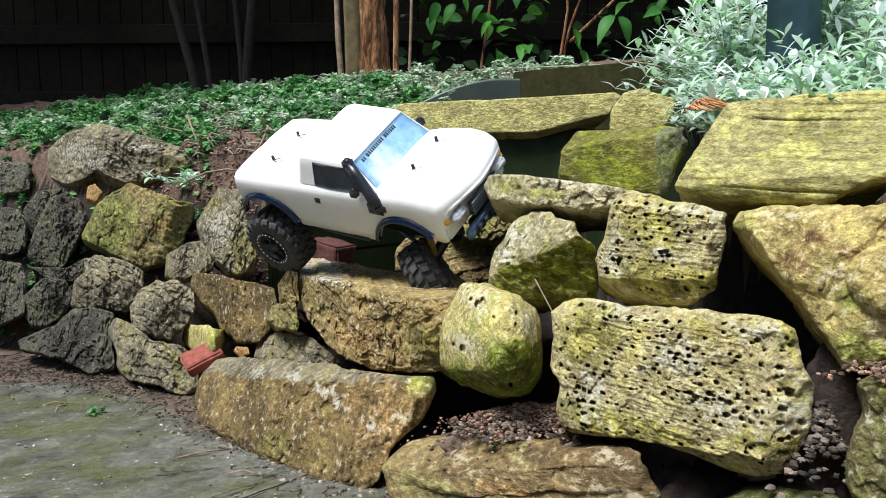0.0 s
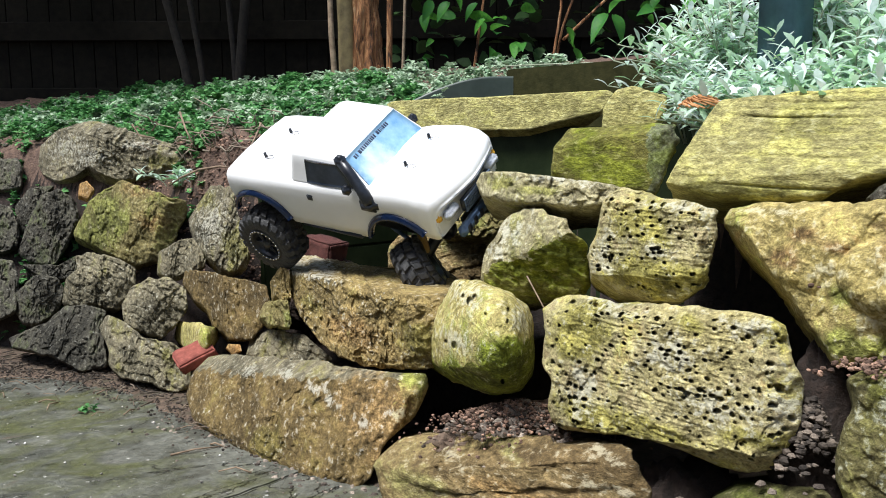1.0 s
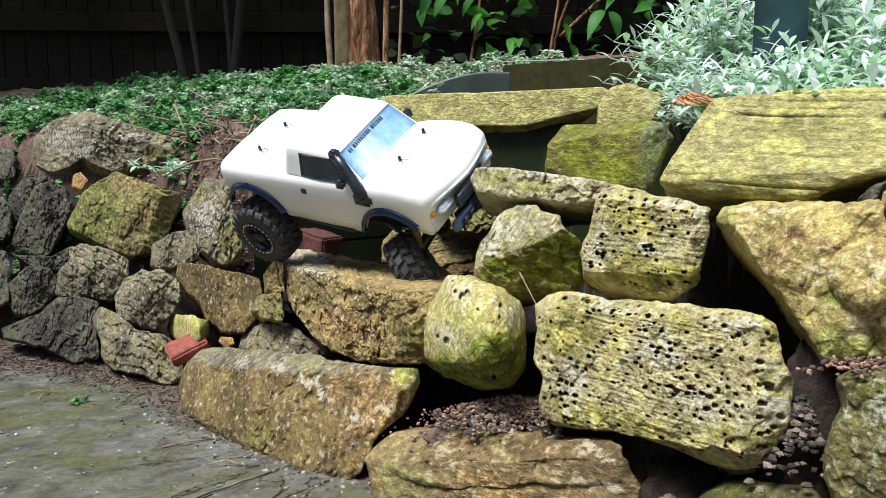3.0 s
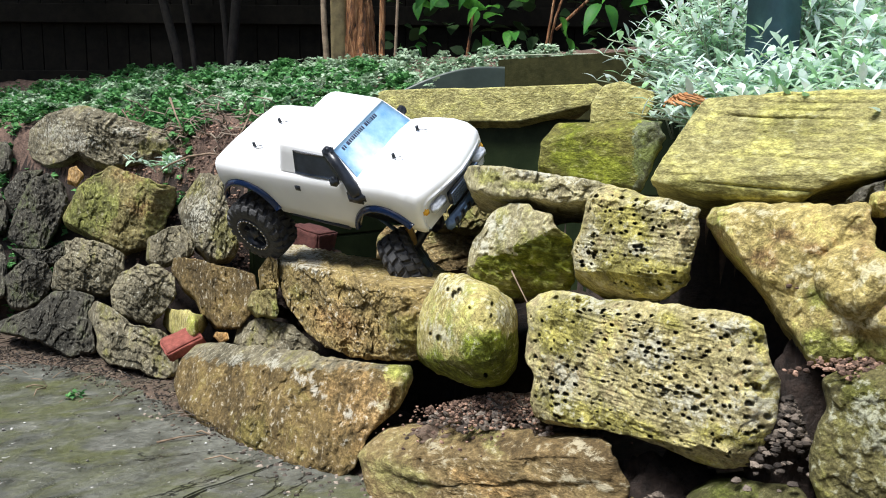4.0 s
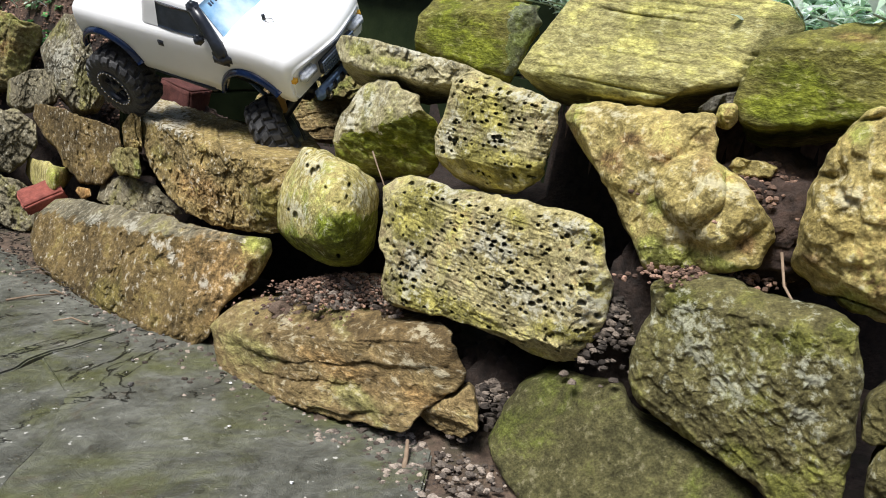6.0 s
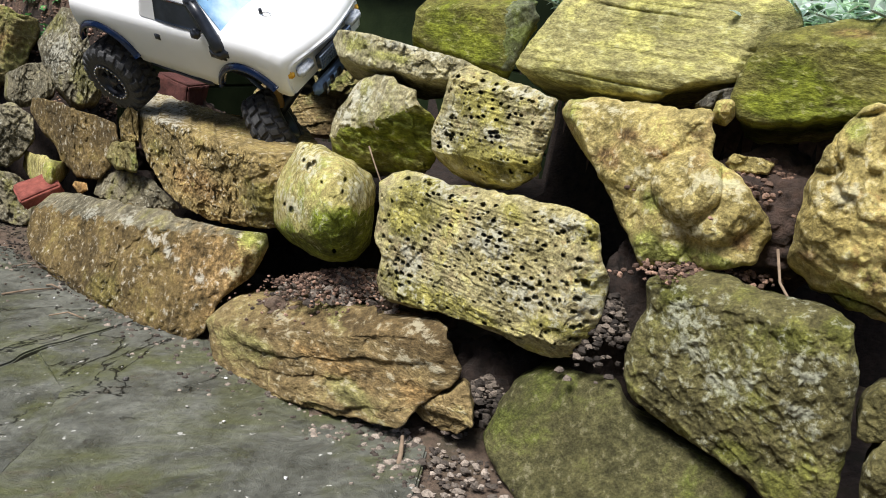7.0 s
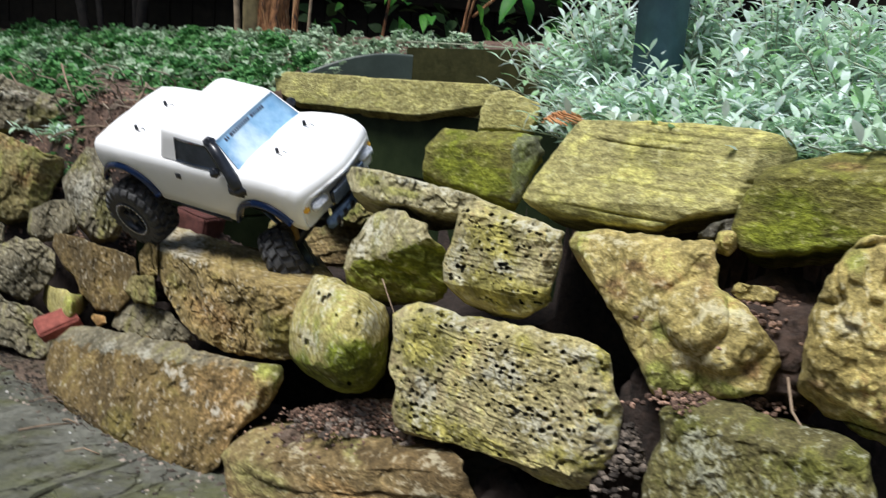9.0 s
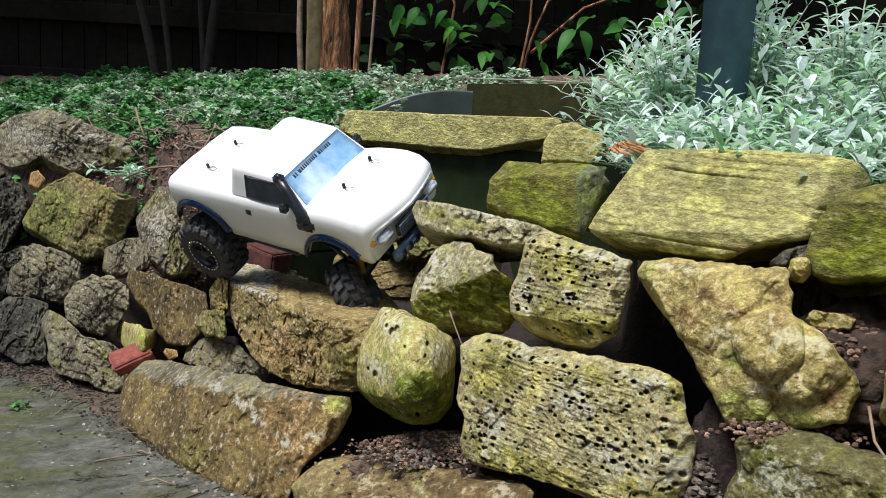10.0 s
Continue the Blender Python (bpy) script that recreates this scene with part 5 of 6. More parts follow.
# ---- ground cover ----
def cover(name, label, number, region, mats, size, seed, front=0.0):
    """Low rosettes in uneven clumps; front: how far the clumps hang over the brow of the bank."""
    r = random.Random(seed)
    shapes = [leaf_shape(size * k, size * k * 0.42, 0.25, 0.3, 2) for k in (0.7, 0.9, 1.1, 1.3)]
    out = []
    made = 0
    while made < number:
        x, y = r.uniform(*region[0]), r.uniform(*region[1])
        w = behind(x, y)
        if not region[2][0] - 0.20 * (x < -1.25) - front * (x < -0.72) < w < region[2][1]:
            continue
        lush = noise.noise(Vector((x * 7, y * 7, seed))) + 0.7 * noise.noise(Vector((x * 17, y * 17, seed))) + 0.25 * noise.noise(Vector((x * 45, y * 45, seed)))
        if lush < r.uniform(-0.05, 0.42):
            continue
        if 0.628 * x - 0.778 * y > -2.30 and w < 1.38:
            continue
        made += 1
        z = bank_z(x, y) + 0.022 * fbm(Vector((x * 6, y * 6, 2)), 4) + r.uniform(-0.008, 0.030) + 0.060 * max(0.0, lush)
        lean = Matrix.Rotation(r.uniform(-0.5, 0.5), 4, "X") @ Matrix.Rotation(r.uniform(-0.5, 0.5), 4, "Y")
        num = r.choice((4, 5, 6))
        spin = r.uniform(0, 6.28)
        for k in range(num):
            m = Matrix.Translation((x, y, z)) @ lean @ Matrix.Rotation(spin + k * 6.28 / num + r.uniform(-0.3, 0.3), 4, "Z") @ Matrix.Rotation(-r.uniform(-0.2, 0.9), 4, "Y")
            out.append(leaf_at(m, r.choice(shapes)))
    return tagged(part(name, join(out), mats), label, "ground cover", kind="stuff")


cover("ground_cover", "low green creeping plants on the bank", 7600, ((-3.2, 0.0), (2.2, 5.3), (0.45, 1.75)), COVER, 0.0195, 1, 0.12)
cover("ground_cover", "pale grey green creeping plants on the bank", 4800, ((-2.2, 0.6), (2.5, 4.9), (0.72, 1.9)), COVER_PALE, 0.0180, 2)


# ---- silver leaved plants ----
def silver_plant(x, y, z, height, lean, number, seed):
    r = random.Random(seed)
    root = tagged(new("silver_plant"), "silvery grey green leafy plant spilling over the stones", "plant", "silver plants")
    root.location = (x, y, z)
    stalks, leaves = [], []
    for _ in range(int(number * 2.7)):
        a, k = r.uniform(0, 6.28), r.uniform(0, 1) ** 0.7
        bx, by = 0.07 * k * math.cos(a), 0.07 * k * math.sin(a)
        h = height * r.uniform(0.55, 1.1)
        tip = Vector((bx + math.cos(a) * k * 0.15 + lean[0] * h, by + math.sin(a) * k * 0.15 + lean[1] * h, h * (1 - 0.35 * k)))
        bend = Vector((bx * 1.3, by * 1.3, h * 0.6))
        pts = [Vector((bx, by, 0)) * (1 - f) ** 2 + bend * 2 * f * (1 - f) + tip * f * f for f in (0, 0.25, 0.5, 0.75, 1)]
        stalks.append(tube(pts, [0.0022, 0.002, 0.0018, 0.0016, 0.0012], 5))
        for j in range(9):
            f = 0.25 + 0.75 * j / 8
            p = Vector((bx, by, 0)) * (1 - f) ** 2 + bend * 2 * f * (1 - f) + tip * f * f
            for side in (0, math.pi):
                m = Matrix.Translation(p) @ Matrix.Rotation(a + j * 1.57 + side + r.uniform(-0.4, 0.4), 4, "Z") @ Matrix.Rotation(-r.uniform(0.1, 0.9) - 0.4 * (j == 8), 4, "Y")
                l = r.uniform(0.028, 0.054) * (1.15 - 0.35 * f)
                leaves.append(leaf_at(m, leaf_shape(l, l * 0.17, 0.3, r.uniform(0.0, 0.6), 4, 1.35)))
    part("stalk", join(stalks), STALK, root)
    part("foliage", join(leaves), SILVER, root)
    return root


for n, (x, y, h, lean, num) in enumerate((
        (0.62, 1.60, 0.14, (0.0, -0.1), 16), (0.59, 1.50, 0.12, (0.0, -0.2), 16), (0.62, 1.45, 0.12, (0.0, -0.2), 18), (0.71, 1.34, 0.12, (0.0, -0.2), 18), (0.79, 1.22, 0.12, (0.0, -0.2), 18), (0.66, 1.50, 0.17, (0.0, -0.1), 20), (0.73, 1.44, 0.20, (0.05, -0.1), 22),
        (0.64, 1.78, 0.24, (-0.10, 0.0), 16), (0.70, 1.92, 0.38, (-0.06, 0.0), 14), (0.64, 1.86, 0.30, (-0.1, 0.0), 18), (0.74, 1.46, 0.12, (0.1, -0.2), 16), (0.84, 1.34, 0.16, (0.1, -0.2), 20), (0.80, 1.80, 0.32, (0.0, 0.0), 20),
        (0.92, 1.62, 0.28, (0.0, 0.0), 20), (0.96, 1.42, 0.24, (0.0, -0.1), 20), (1.06, 1.75, 0.34, (0.0, 0.0), 20), (1.12, 1.50, 0.30, (0.0, 0.0), 20), (0.92, 1.20, 0.16, (0.0, -0.2), 18),
        (0.86, 1.04, 0.12, (0.0, -0.3), 16), (1.06, 1.25, 0.24, (0.0, 0.0), 18), (0.72, 1.98, 0.34, (0.0, 0.0), 16), (0.95, 2.0, 0.36, (0.0, 0.0), 18), (1.25, 1.95, 0.36, (0.0, 0.0), 18))):
    silver_plant(x, y, max(0.60, bank_z(x, y)), h, lean, num, 50 + n)

# dry orange tuft and pale roots
random.seed(9)
tuft = []
for _ in range(70):
    c = Vector((0.452, 1.380, 0.676))
    a, b = random.uniform(0, 6.28), random.uniform(0, 1.4)
    p = [c + 0.030 * f * Vector((math.cos(a + 2.2 * f) * math.sin(b), math.sin(a + 2.2 * f) * math.sin(b), 0.55 * math.cos(b) - 0.25 * f * f)) for f in (0.2, 0.6, 1.0, 1.3)]
    tuft.append(tube(p, [0.0016] * 4, 5))
tagged(part("dry_tuft", join(tuft), speckled("dry_stalk", (0.35, 0.15, 0.05), (0.6, 0.32, 0.14), 50, 0.8, 0)), "curled dry orange plant tuft", "plant")
roots = []
for _ in range(44):
    u, v = random.gauss(0, 0.14), random.gauss(0, 0.045)
    c = Vector((-0.62 + u, 2.86 - 0.6 * u, 0.60 + v))
    a = random.uniform(0, 6.28)
    p = [c + Vector((0.05 * f * math.cos(a + f * 1.5), -0.02 * f, 0.045 * f * math.sin(a + f * 1.2))) for f in (0, 0.5, 1.0, 1.5)]
    roots.append(tube(p, [0.0034, 0.003, 0.0024, 0.0012], 6))
tagged(part("dry_roots", join(roots), speckled("dry_root", (0.14, 0.105, 0.075), (0.34, 0.28, 0.21), 40, 0.9, 0)), "tangle of pale dry roots hanging from the bank", "roots", kind="stuff")

tagged(part("root", tube([(-0.78, 2.70, 0.470), (-0.74, 2.69, 0.495), (-0.68, 2.68, 0.520), (-0.61, 2.66, 0.530), (-0.55, 2.64, 0.522)], [0.002, 0.003, 0.0035, 0.003, 0.002], 8), TWIG), "long pale root curving out of the bank", "root")
# Pale dry sprig on the bank, built with the silver plant's shape and label
silver_plant(-0.76, 2.74, 0.465, 0.05, (0.1, -0.3), 1.5, 90)
random.seed(31)
spots = []
while len(spots) < 3000:
    x, y = random.uniform(-1.0, -0.15), random.uniform(2.2, 3.2)
    w = behind(x, y)
    if 0.28 < w < 0.56:
        spots.append(((x, y, bank_z(x, y) + random.uniform(-0.004, 0.012)), random.triangular(0.002, 0.010, 0.003)))
scatter("crumbs", "reddish clods of soil on the bank", spots, CRUMB, category="soil")
weed = []
for k in range(26):
    m = pose(-0.853 + random.gauss(0, 0.012), 2.155 + random.gauss(0, 0.012), -0.07 + random.uniform(0, 0.012), random.uniform(-40, 20), random.uniform(-50, 10), random.uniform(0, 360))
    weed.append(leaf_at(m, leaf_shape(0.016, 0.006, 0.2, 0.2, 2)))
tagged(part("weed", join(weed), COVER), "tiny green weed in the paving joint", "weed")
for pts in ([(-0.80, 2.93, 0.70), (-0.77, 2.88, 0.645), (-0.74, 2.84, 0.60)], [(-1.00, 3.05, 0.66), (-0.96, 3.00, 0.625), (-0.90, 2.97, 0.615)], [(-0.50, 2.76, 0.66), (-0.515, 2.72, 0.61), (-0.53, 2.70, 0.58)]):
    twig(pts, 0.004, "brown dead stem trailing over the bank")

# ---- model truck ----
PAINT = speckled("white_paint", (0.86, 0.86, 0.86), (0.91, 0.91, 0.91), 6, 0.35, 0)
RUBBER = speckled("rubber", (0.016, 0.016, 0.017), (0.050, 0.050, 0.050), 60, 0.55, 0.001)
PLASTIC = speckled("black_plastic", (0.012, 0.014, 0.02), (0.025, 0.028, 0.035), 40, 0.3, 0)
STEEL = speckled("bumper_metal", (0.06, 0.10, 0.19), (0.14, 0.22, 0.36), 40, 0.3, 0)
GRILLE = speckled("grille_grey", (0.06, 0.09, 0.15), (0.16, 0.22, 0.32), 60, 0.35, 0)
CHROME = material("bolt_metal", lambda t, s: None, 0.25, 1.0)
GOLD = speckled("gold_metal", (0.35, 0.22, 0.08), (0.5, 0.33, 0.13), 30, 0.3, 0)
AMBER = speckled("amber_lens", (0.75, 0.38, 0.03), (0.9, 0.5, 0.05), 30, 0.2, 0)
LENS = speckled("lamp_lens", (0.30, 0.34, 0.40), (0.80, 0.82, 0.86), 60, 0.10, 0)
# Blue with pale patches paints the sky's reflection into the glass
SKY_GLASS = speckled("sky_painted_glass", (0.15, 0.33, 0.56), (0.36, 0.58, 0.78), 9, 0.06, 0, 4, (0.62, 0.76, 0.86))
GLASS_DARK = speckled("dark_glass", (0.015, 0.02, 0.03), (0.04, 0.05, 0.07), 9, 0.1, 0)
DECAL = speckled("banner_print", (0.02, 0.03, 0.06), (0.04, 0.05, 0.09), 30, 0.4, 0)

truck = tagged(new("toy_truck"), "white radio controlled pickup truck tilted across the stones", "toy truck")
truck.matrix_world = Matrix.Translation((-0.2339, 1.9738, 0.4651)) @ pose(0, 0, 0, 34.13, 7.57, -33.04) @ Matrix.Scale(0.3458, 4)

SHAPE = [(-0.345, 0.27, 0.33, 0.40), (-0.335, 0.30, 0.29, 0.43), (-0.30, 0.325, 0.25, 0.455), (-0.20, 0.335, 0.19, 0.470), (0.0, 0.34, 0.185, 0.485), (0.20, 0.34, 0.185, 0.498),
         (0.50, 0.335, 0.185, 0.512), (0.80, 0.33, 0.19, 0.530), (0.90, 0.338, 0.20, 0.555), (1.00, 0.343, 0.20, 0.568), (1.10, 0.347, 0.28, 0.574), (1.20, 0.347, 0.315, 0.562), (1.275, 0.338, 0.300, 0.532), (1.310, 0.315, 0.305, 0.478)]
ARCHES = ((-0.08, 0.11), (1.0, 0.165))


def shell(x):
    x = min(x, SHAPE[-1][0])
    for a, b in zip(SHAPE, SHAPE[1:]):
        if x <= b[0]:
            f = (x - a[0]) / (b[0] - a[0])
            w, zb, zt = (a[i] + (b[i] - a[i]) * f for i in (1, 2, 3))
            break
    for axle, high in ARCHES:
        k = 0.25 ** 2 - (x - axle) ** 2
        if k > 0:
            zb = max(zb, high + math.sqrt(k))
    return w, min(zb, zt - 0.105), zt


vs, fs, sections = [], [], 105
for i in range(sections):
    x = -0.345 + 1.655 * i / (sections - 1)
    w, zb, zt = shell(x)
    zs = zt - 0.055
    half = [(0.955 * w, zb), (0.985 * w, zb + 0.25 * (zs - zb)), (w, zb + 0.55 * (zs - zb)), (0.995 * w, zb + 0.8 * (zs - zb)), (0.985 * w, zs + 0.006), (0.955 * w, zs + 0.040), (0.88 * w, zt + 0.002), (0.55 * w, zt + 0.012), (0.25 * w, zt + 0.016)]
    for y, z in [(-y, z) for y, z in half] + [(0.0, zt + 0.012)] + [(y, z) for y, z in half[::-1]]:
        ease = max(0.0, min(1.0, (x - 0.85) / 0.46))
        vs.append((x + 0.012 * ease - 0.075 * ease * ease * (y / w) ** 2, y, z))
ring = 19
for i in range(sections - 1):
    for k in range(ring - 1):
        a = i * ring + k
        fs.append((a, a + 1, a + ring + 1, a + ring))
fs += [tuple(range(ring)), tuple(range((sections - 1) * ring, sections * ring))[::-1]]
body = part("body", (vs, fs), PAINT, truck)
for f in body.data.polygons[-2:]:
    f.use_smooth = False
solid = body.modifiers.new("thickness", "SOLIDIFY")
solid.thickness, solid.offset = 0.012, -1


def cab_ring(f, inset=0.0):
    """Outline of the cab at a height f from belt to roof, rounded at the corners."""
    x0, x1, w, z = 0.225 + 0.040 * f + inset, 0.832 - 0.175 * f - inset, 0.318 - 0.045 * f - inset, 0.510 + 0.182 * f
    out, r = [], 0.055
    for cx, cy, a0 in ((x1 - r, w - r, 0), (x0 + r, w - r, 90), (x0 + r, -w + r, 180), (x1 - r, -w + r, 270)):
        for k in range(6):
            a = radians(a0 + 18 * k)
            out.append((cx + r * math.cos(a), cy + r * math.sin(a), z + 0.015 * (1 - f) * (cx > 0.4)))
    return out


vs, fs = [], []
for f, inset, lift in ((0, 0, 0), (0.3, 0, 0), (0.6, 0, 0), (0.85, 0, 0), (0.95, 0.006, 0), (1.0, 0.022, 0.0), (1.03, 0.06, 0.0), (1.05, 0.12, 0.0)):
    vs += cab_ring(f, inset)
for j in range(7):
    for k in range(24):
        a = j * 24
        fs.append((a + k, a + (k + 1) % 24, a + 24 + (k + 1) % 24, a + 24 + k))
fs.append(tuple(range(7 * 24, 8 * 24)))
part("cab", (vs, fs), PAINT, truck)


def pane(corners, mat, name, parent=truck, lift=0.006, label=""):
    """A thin pane over four corners, bulging a little."""
    a, b, c, d = (Vector(p) for p in corners)
    n = (b - a).cross(d - a).normalized()
    vs, fs, m = [], [], 8
    for layer in (lift, -0.01):
        for i in range(m + 1):
            for j in range(m + 1):
                u, v = i / m, j / m
                p = a.lerp(b, u).lerp(d.lerp(c, u), v)
                bulge = 0.008 * (1 - (2 * u - 1) ** 2) * (layer > 0)
                vs.append(p + n * (layer + bulge))
    q = (m + 1) ** 2
    for i in range(m):
        for j in range(m):
            k = i * (m + 1) + j
            fs.append((k, k + m + 1, k + m + 2, k + 1))
            fs.append((q + k, q + k + 1, q + k + m + 2, q + k + m + 1))
    edge = [i * (m + 1) for i in range(m + 1)] + [m * (m + 1) + j for j in range(1, m + 1)] + [i * (m + 1) + m for i in range(m - 1, -1, -1)] + list(range(m - 1, 0, -1))
    for k in range(len(edge)):
        e, g = edge[k], edge[(k + 1) % len(edge)]
        fs.append((e, g, q + g, q + e))
    return part(name, (vs, fs), mat, parent, label)


windscreen = pane([(0.826, -0.282, 0.530), (0.826, 0.282, 0.530), (0.664, 0.250, 0.680), (0.664, -0.250, 0.680)], SKY_GLASS, "windscreen", label="windscreen with the blue sky's reflection painted in")
for side in (-1, 1):
    c = [(0.378, side * 0.313, 0.514), (0.735, side * 0.310, 0.530), (0.622, side * 0.279, 0.656), (0.388, side * 0.281, 0.656)]
    pane(c if side < 0 else [c[1], c[0], c[3], c[2]], GLASS_DARK, "side_window", label="dark side window")
# printed banner along the top of the windscreen, as plain bars
start = -0.205
for width, gap in ((0.014, 0.005), (0.010, 0.016), (0.020, 0.004), (0.013, 0.005), (0.011, 0.005), (0.012, 0.005), (0.012, 0.005), (0.008, 0.005), (0.012, 0.005), (0.010, 0.004), (0.012, 0.005), (0.012, 0.018),
                   (0.018, 0.005), (0.012, 0.005), (0.006, 0.005), (0.006, 0.005), (0.013, 0.005), (0.013, 0.005), (0.012, 0.005)):
    bar = rounded((0.024, width, 0.0016), 0.0004, 1)
    bmesh.ops.rotate(bar, verts=bar.verts, matrix=Matrix.Rotation(math.atan2(0.150, 0.162), 3, "Y"))
    bmesh.ops.translate(bar, verts=bar.verts, vec=(0.6955, start + width / 2, 0.6710 - 0.012 * (start / 0.25) ** 2))
    part("banner_bar", bar, DECAL, windscreen)
    start += width + gap


def bit(name, bm, mat, label="", parent=truck, at=None):
    ob = part(name, bm, mat, parent, label)
    if at is not None:
        ob.matrix_local = at
    return ob


FLARE = speckled("flare_gloss", (0.006, 0.012, 0.035), (0.012, 0.025, 0.07), 30, 0.12, 0)


def arch(axle, high, side):
    """A fender flare: a flat lip that follows the wheel opening."""
    vs, fs, n = [], [], 25
    for k in range(n):
        a = radians((46 if axle > 0.5 else 24) + (122 if axle > 0.5 else 138) * k / (n - 1))
        for r, out in ((0.238, -0.01), (0.236, 0.030), (0.250, 0.034), (0.272, 0.012), (0.272, -0.012)):
            x = axle + r * math.cos(a)
            y = shell(min(max(x, -0.33), 1.24))[0]
            vs.append((x, side * (y + out), high + r * math.sin(a)))
    for k in range(n - 1):
        for m in range(5):
            p, q = k * 5 + m, k * 5 + (m + 1) % 5
            fs.append((p, q, q + 5, p + 5))
    fs += [tuple(range(5)), tuple(range((n - 1) * 5, n * 5))[::-1]]
    return vs, fs


for axle, high in ARCHES:
    for side in (-1, 1):
        bit("fender_flare", arch(axle, high, side), FLARE, "glossy blue black fender flare")
for side in (-1, 1):
    bit("sill", rounded((0.46, 0.03, 0.03), 0.008, 2, (0.45, side * 0.325, 0.18)), PLASTIC, "black sill strip")
    bit("door_handle", rounded((0.046, 0.014, 0.040), 0.004, 2, (0.382, side * 0.342, 0.423)), PLASTIC, "black door handle")
    mirror = rounded((0.055, 0.05, 0.06), 0.016, 3, (0.705, side * 0.355, 0.552))
    bit("wing_mirror", mirror, PLASTIC, "black wing mirror")
    bit("headlight", rounded((0.05, 0.120, 0.056), 0.014, 3, (1.283, side * 0.225, 0.425)), LENS, "clear headlight")
    bit("indicator", rounded((0.06, 0.040, 0.046), 0.012, 3, (1.238, side * 0.303, 0.428)), AMBER, "amber indicator lens")
snorkel = bit("snorkel", tube([(0.835, -0.338, 0.47), (0.828, -0.345, 0.505), (0.795, -0.335, 0.555), (0.73, -0.310, 0.630), (0.672, -0.292, 0.695)], [0.040, 0.040, 0.032, 0.030, 0.030], 12), PLASTIC, "black snorkel pipe up the windscreen pillar")
bit("snorkel_head", rounded((0.065, 0.06, 0.06), 0.016, 3, (0.668, -0.290, 0.700)), PLASTIC, "black snorkel head", snorkel)
bit("snorkel_box", rounded((0.125, 0.07, 0.090), 0.026, 3, (0.830, -0.345, 0.468)), PLASTIC, "black snorkel box", snorkel)
grille = bit("grille", rounded((0.03, 0.30, 0.085), 0.01, 2, (1.303, 0, 0.405)), PLASTIC, "blue grey mesh grille")
for k in range(5):
    bit("grille_bar", rounded((0.010, 0.29, 0.006), 0.002, 1, (1.322, 0, 0.367 + 0.019 * k)), GRILLE, parent=grille)
for k in range(17):
    bit("grille_bar", rounded((0.010, 0.005, 0.080), 0.002, 1, (1.323, -0.140 + 0.0175 * k, 0.405)), GRILLE, parent=grille)
bumper = bit("bumper", rounded((0.050, 0.46, 0.07), 0.016, 3, (1.312, 0, 0.275)), STEEL, "blue grey metal front bumper")
for k in range(6):
    bit("bumper_slot", rounded((0.01, 0.035, 0.05), 0.004, 2, (1.338, -0.17 + 0.068 * k, 0.275)), PLASTIC, parent=bumper)
for side in (-1, 1):
    bit("tow_hook", tube([(1.29, side * 0.12, 0.25), (1.32, side * 0.12, 0.22), (1.30, side * 0.12, 0.185), (1.27, side * 0.12, 0.215)], [0.013] * 4, 8), CHROME, "metal tow hook", bumper)
bit("winch", rounded((0.07, 0.16, 0.05), 0.012, 2, (1.24, 0, 0.22)), PLASTIC, "black winch", bumper)
for x, y in ((0.965, -0.115), (0.955, 0.153), (-0.072, -0.165), (-0.075, 0.095)):
    z = shell(x)[2] + 0.012
    pin = bit("body_clip", tube([(x, y, z), (x, y, z + 0.045)], [0.011, 0.009], 8), PLASTIC, "black body post with wire clip")
    loop = [(x + 0.004 + 0.03 * (1 + math.cos(a)), y + 0.016 * math.sin(a), z + 0.02) for a in [math.pi * k / 6 for k in range(13)]]
    bit("clip_wire", tube(loop, [0.004] * 13, 6), CHROME, parent=pin)
chassis = bit("chassis", rounded((1.15, 0.24, 0.16), 0.02, 2, (0.48, 0, 0.14)), PLASTIC, "black chassis rails and skid plate")
for side in (-1, 1):
    bit("chassis_rail", rounded((1.35, 0.02, 0.05), 0.005, 1, (0.48, side * 0.11, 0.20)), PLASTIC, parent=chassis)


def lathe(profile, sides, flip=False):
    vs, fs = [], []
    m = len(profile)
    for k in range(sides):
        a = 2 * math.pi * k / sides
        vs += [(r * math.cos(a), y, r * math.sin(a)) for y, r in profile]
    for k in range(sides):
        for j in range(m - 1):
            a, b = k * m + j, ((k + 1) % sides) * m + j
            fs.append((a, b, b + 1, a + 1))
    return vs, fs


TYRE = [(-0.075, 0.112), (-0.094, 0.130), (-0.098, 0.160), (-0.092, 0.188), (-0.075, 0.202), (-0.04, 0.206), (0.04, 0.206), (0.075, 0.202), (0.092, 0.188), (0.098, 0.160), (0.094, 0.130), (0.075, 0.112)]


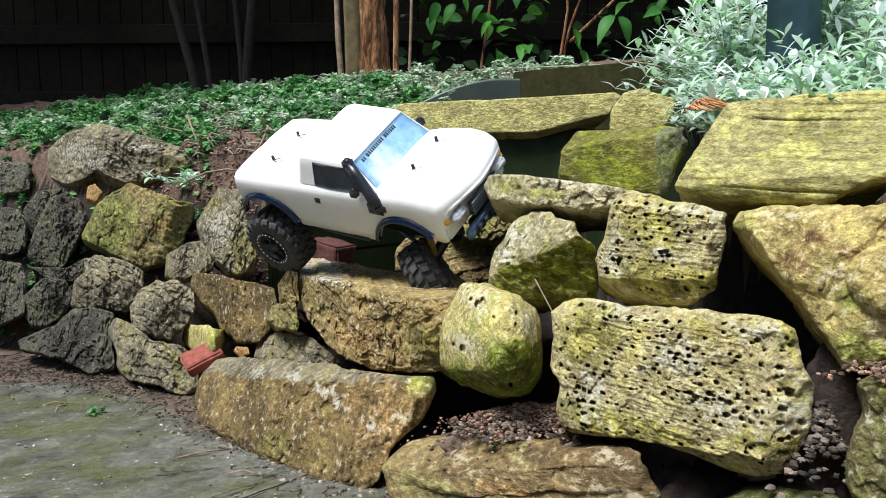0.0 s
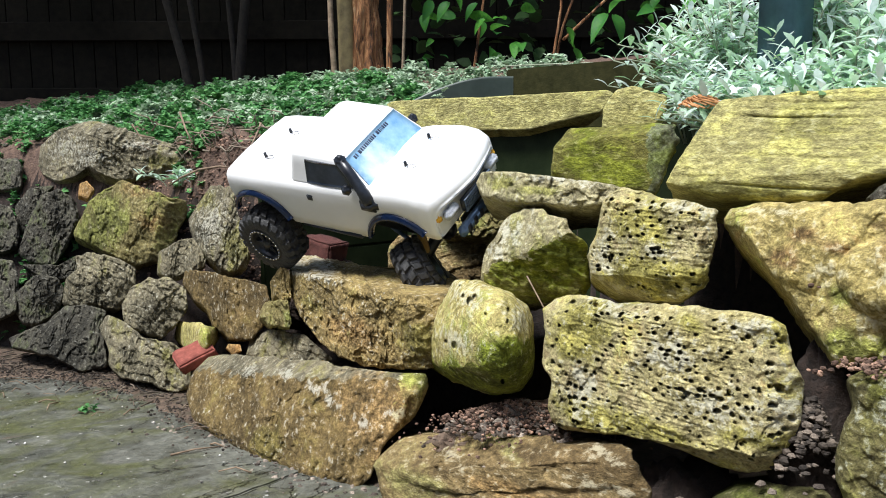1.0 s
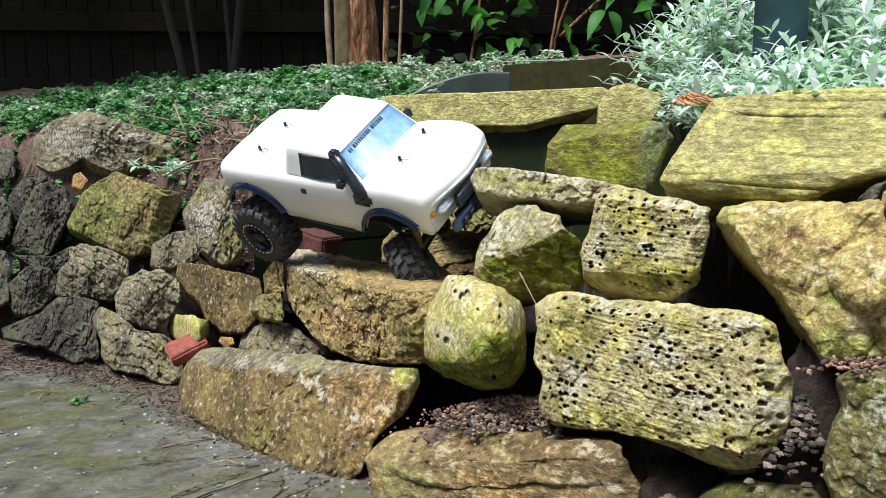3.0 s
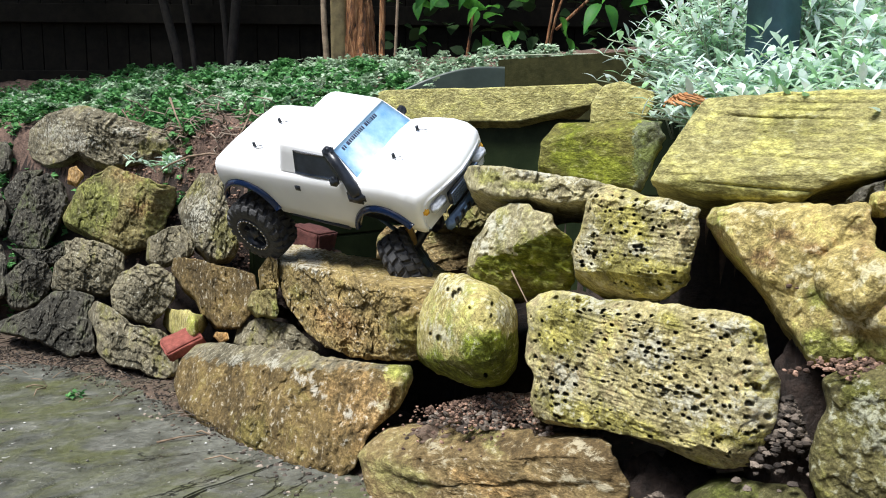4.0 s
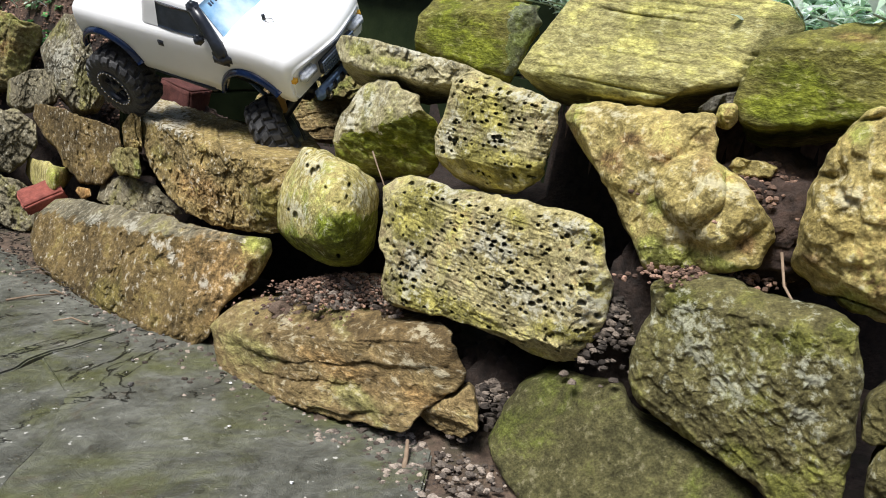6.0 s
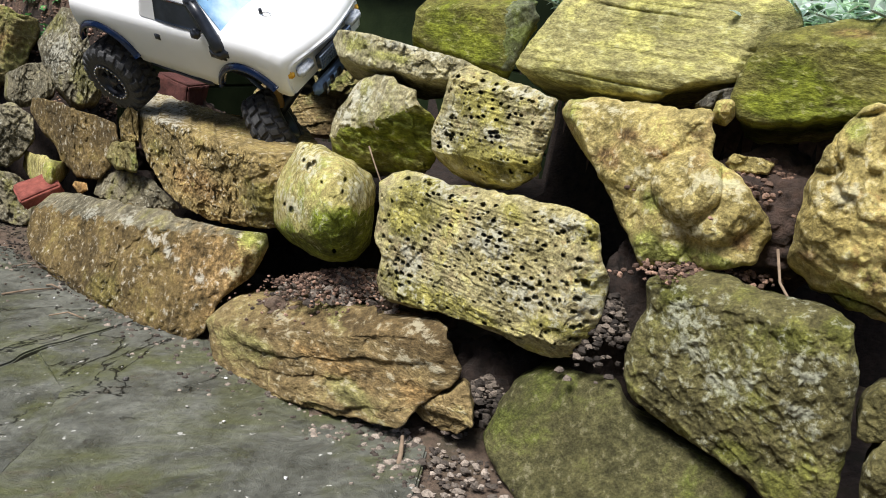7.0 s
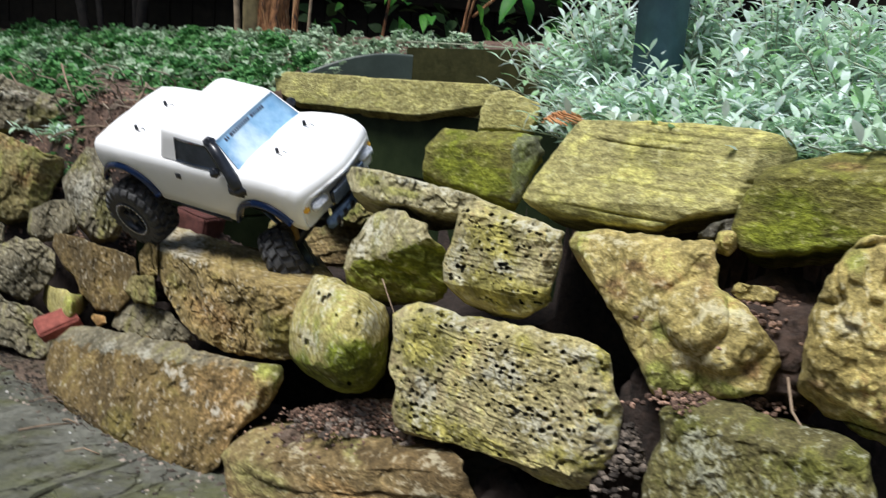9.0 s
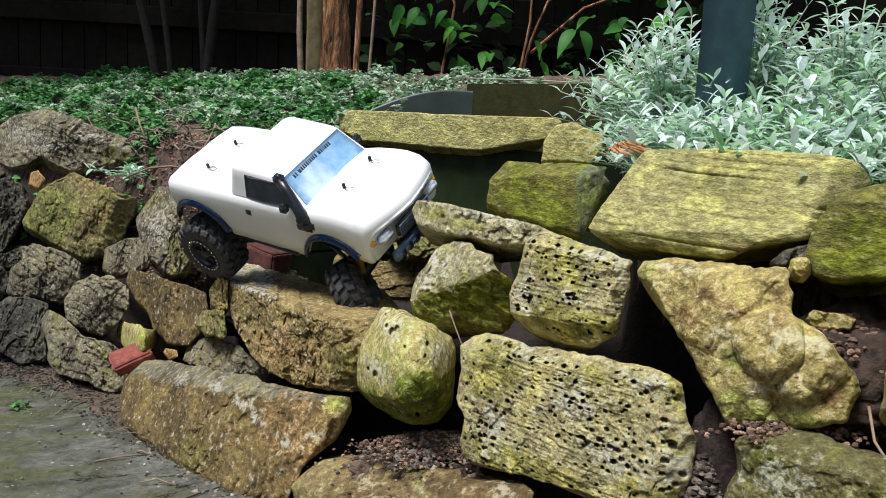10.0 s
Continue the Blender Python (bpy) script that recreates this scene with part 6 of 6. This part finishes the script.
def tyre_mesh(sides=300):
    """A tyre turned from its profile, with staggered lugs raised on the tread."""
    prof = []
    for (y0, r0), (y1, r1) in zip(TYRE, TYRE[1:]):
        steps = max(1, round(math.hypot(y1 - y0, r1 - r0) / 0.008))
        prof += [(y0 + (y1 - y0) * k / steps, r0 + (r1 - r0) * k / steps) for k in range(steps)]
    prof.append(TYRE[-1])
    vs, fs, m = [], [], len(prof)
    for k in range(sides):
        a = 2 * math.pi * k / sides
        for y, r in prof:
            turn = k / sides * 20 + (0.25 if y > 0 else -0.25) + abs(y) * 5.0
            outer = abs(y) > 0.062
            f = (turn + 0.5 * outer) % 1.0
            up = 0.0
            if r > 0.165 and abs(y) > 0.007 and not 0.056 < abs(y) < 0.066:
                up = 0.019 * min(1.0, max(0.0, min(f, 0.66 - f) / 0.06))
            bulge = 1.0 + up / max(r, 0.1)
            vs.append(((r * bulge) * math.cos(a), y * (1 + 1.2 * up * outer), (r * bulge) * math.sin(a)))
    for k in range(sides):
        for j in range(m - 1):
            p, q = k * m + j, ((k + 1) % sides) * m + j
            fs.append((p, q, q + 1, p + 1))
    return vs, fs


tyre_shape = tyre_mesh()
RIM = [(-0.088, 0.0), (-0.088, 0.03), (-0.060, 0.035), (-0.052, 0.09), (-0.080, 0.100), (-0.097, 0.104), (-0.098, 0.124), (-0.090, 0.130), (0.09, 0.128), (0.09, 0.10), (0.0, 0.05), (0.0, 0.0)]


def wheel(at, steer, side, lean=0):
    root = bit("wheel", rounded((0.03, 0.16, 0.03), 0.006, 2), PLASTIC, "wheel with chunky black tyre", at=Matrix.Translation(at) @ Matrix.Rotation(radians(lean), 4, "X") @ Matrix.Rotation(radians(steer), 4, "Z") @ Matrix.Rotation(math.pi if side > 0 else 0.0, 4, "Z"))
    part("tyre", tyre_shape, RUBBER, root, "chunky lugged black tyre", smooth=False)
    bit("rim", lathe(RIM, 40), PLASTIC, "black beadlock rim", root)
    bolts = []
    for k in range(24):
        a = 2 * math.pi * k / 24
        c = (0.114 * math.cos(a), -0.099, 0.114 * math.sin(a))
        bolts.append(tube([(c[0], c[1] + 0.004, c[2]), (c[0], c[1] - 0.005, c[2])], [0.0065, 0.005], 6))
    bit("bolt_ring", join(bolts), CHROME, "ring of bright bolts", root)
    for k in range(6):
        a = 2 * math.pi * k / 6
        bit("spoke", tube([(0.03 * math.cos(a), -0.068, 0.03 * math.sin(a)), (0.095 * math.cos(a), -0.062, 0.095 * math.sin(a))], [0.014, 0.011], 6), PLASTIC, parent=root)
    return root


wheel((-0.10, -0.335, -0.005), 0, -1)
wheel((-0.10, 0.325, 0.04), 0, 1)
wheel((1.02, -0.30, -0.045), -40, -1, 24)
wheel((1.06, 0.33, 0.19), -40, 1, 16)
for x in (-0.10, 1.0):
    axle = bit("axle", tube([(x, -0.26, 0.0), (x, 0.26, 0.03 + 0.07 * (x > 0.5))], [0.035, 0.035], 12), PLASTIC, "black axle tube")
    bit("differential", rounded((0.12, 0.12, 0.12), 0.03, 3, (x, 0.03, 0.02)), PLASTIC, parent=axle)
for x, dx in ((-0.10, 0.16), (1.0, -0.16)):
    for side in (-1, 1):
        bit("shock", tube([(x, side * 0.2, 0.02), (x + dx * 0.3, side * 0.14, 0.30)], [0.028, 0.024], 10), GOLD, "gold shock absorber")
        bit("link", tube([(x, side * 0.17, -0.02), (x + dx * 2, side * 0.09, 0.07)], [0.014, 0.014], 8), STEEL, "metal suspension link")
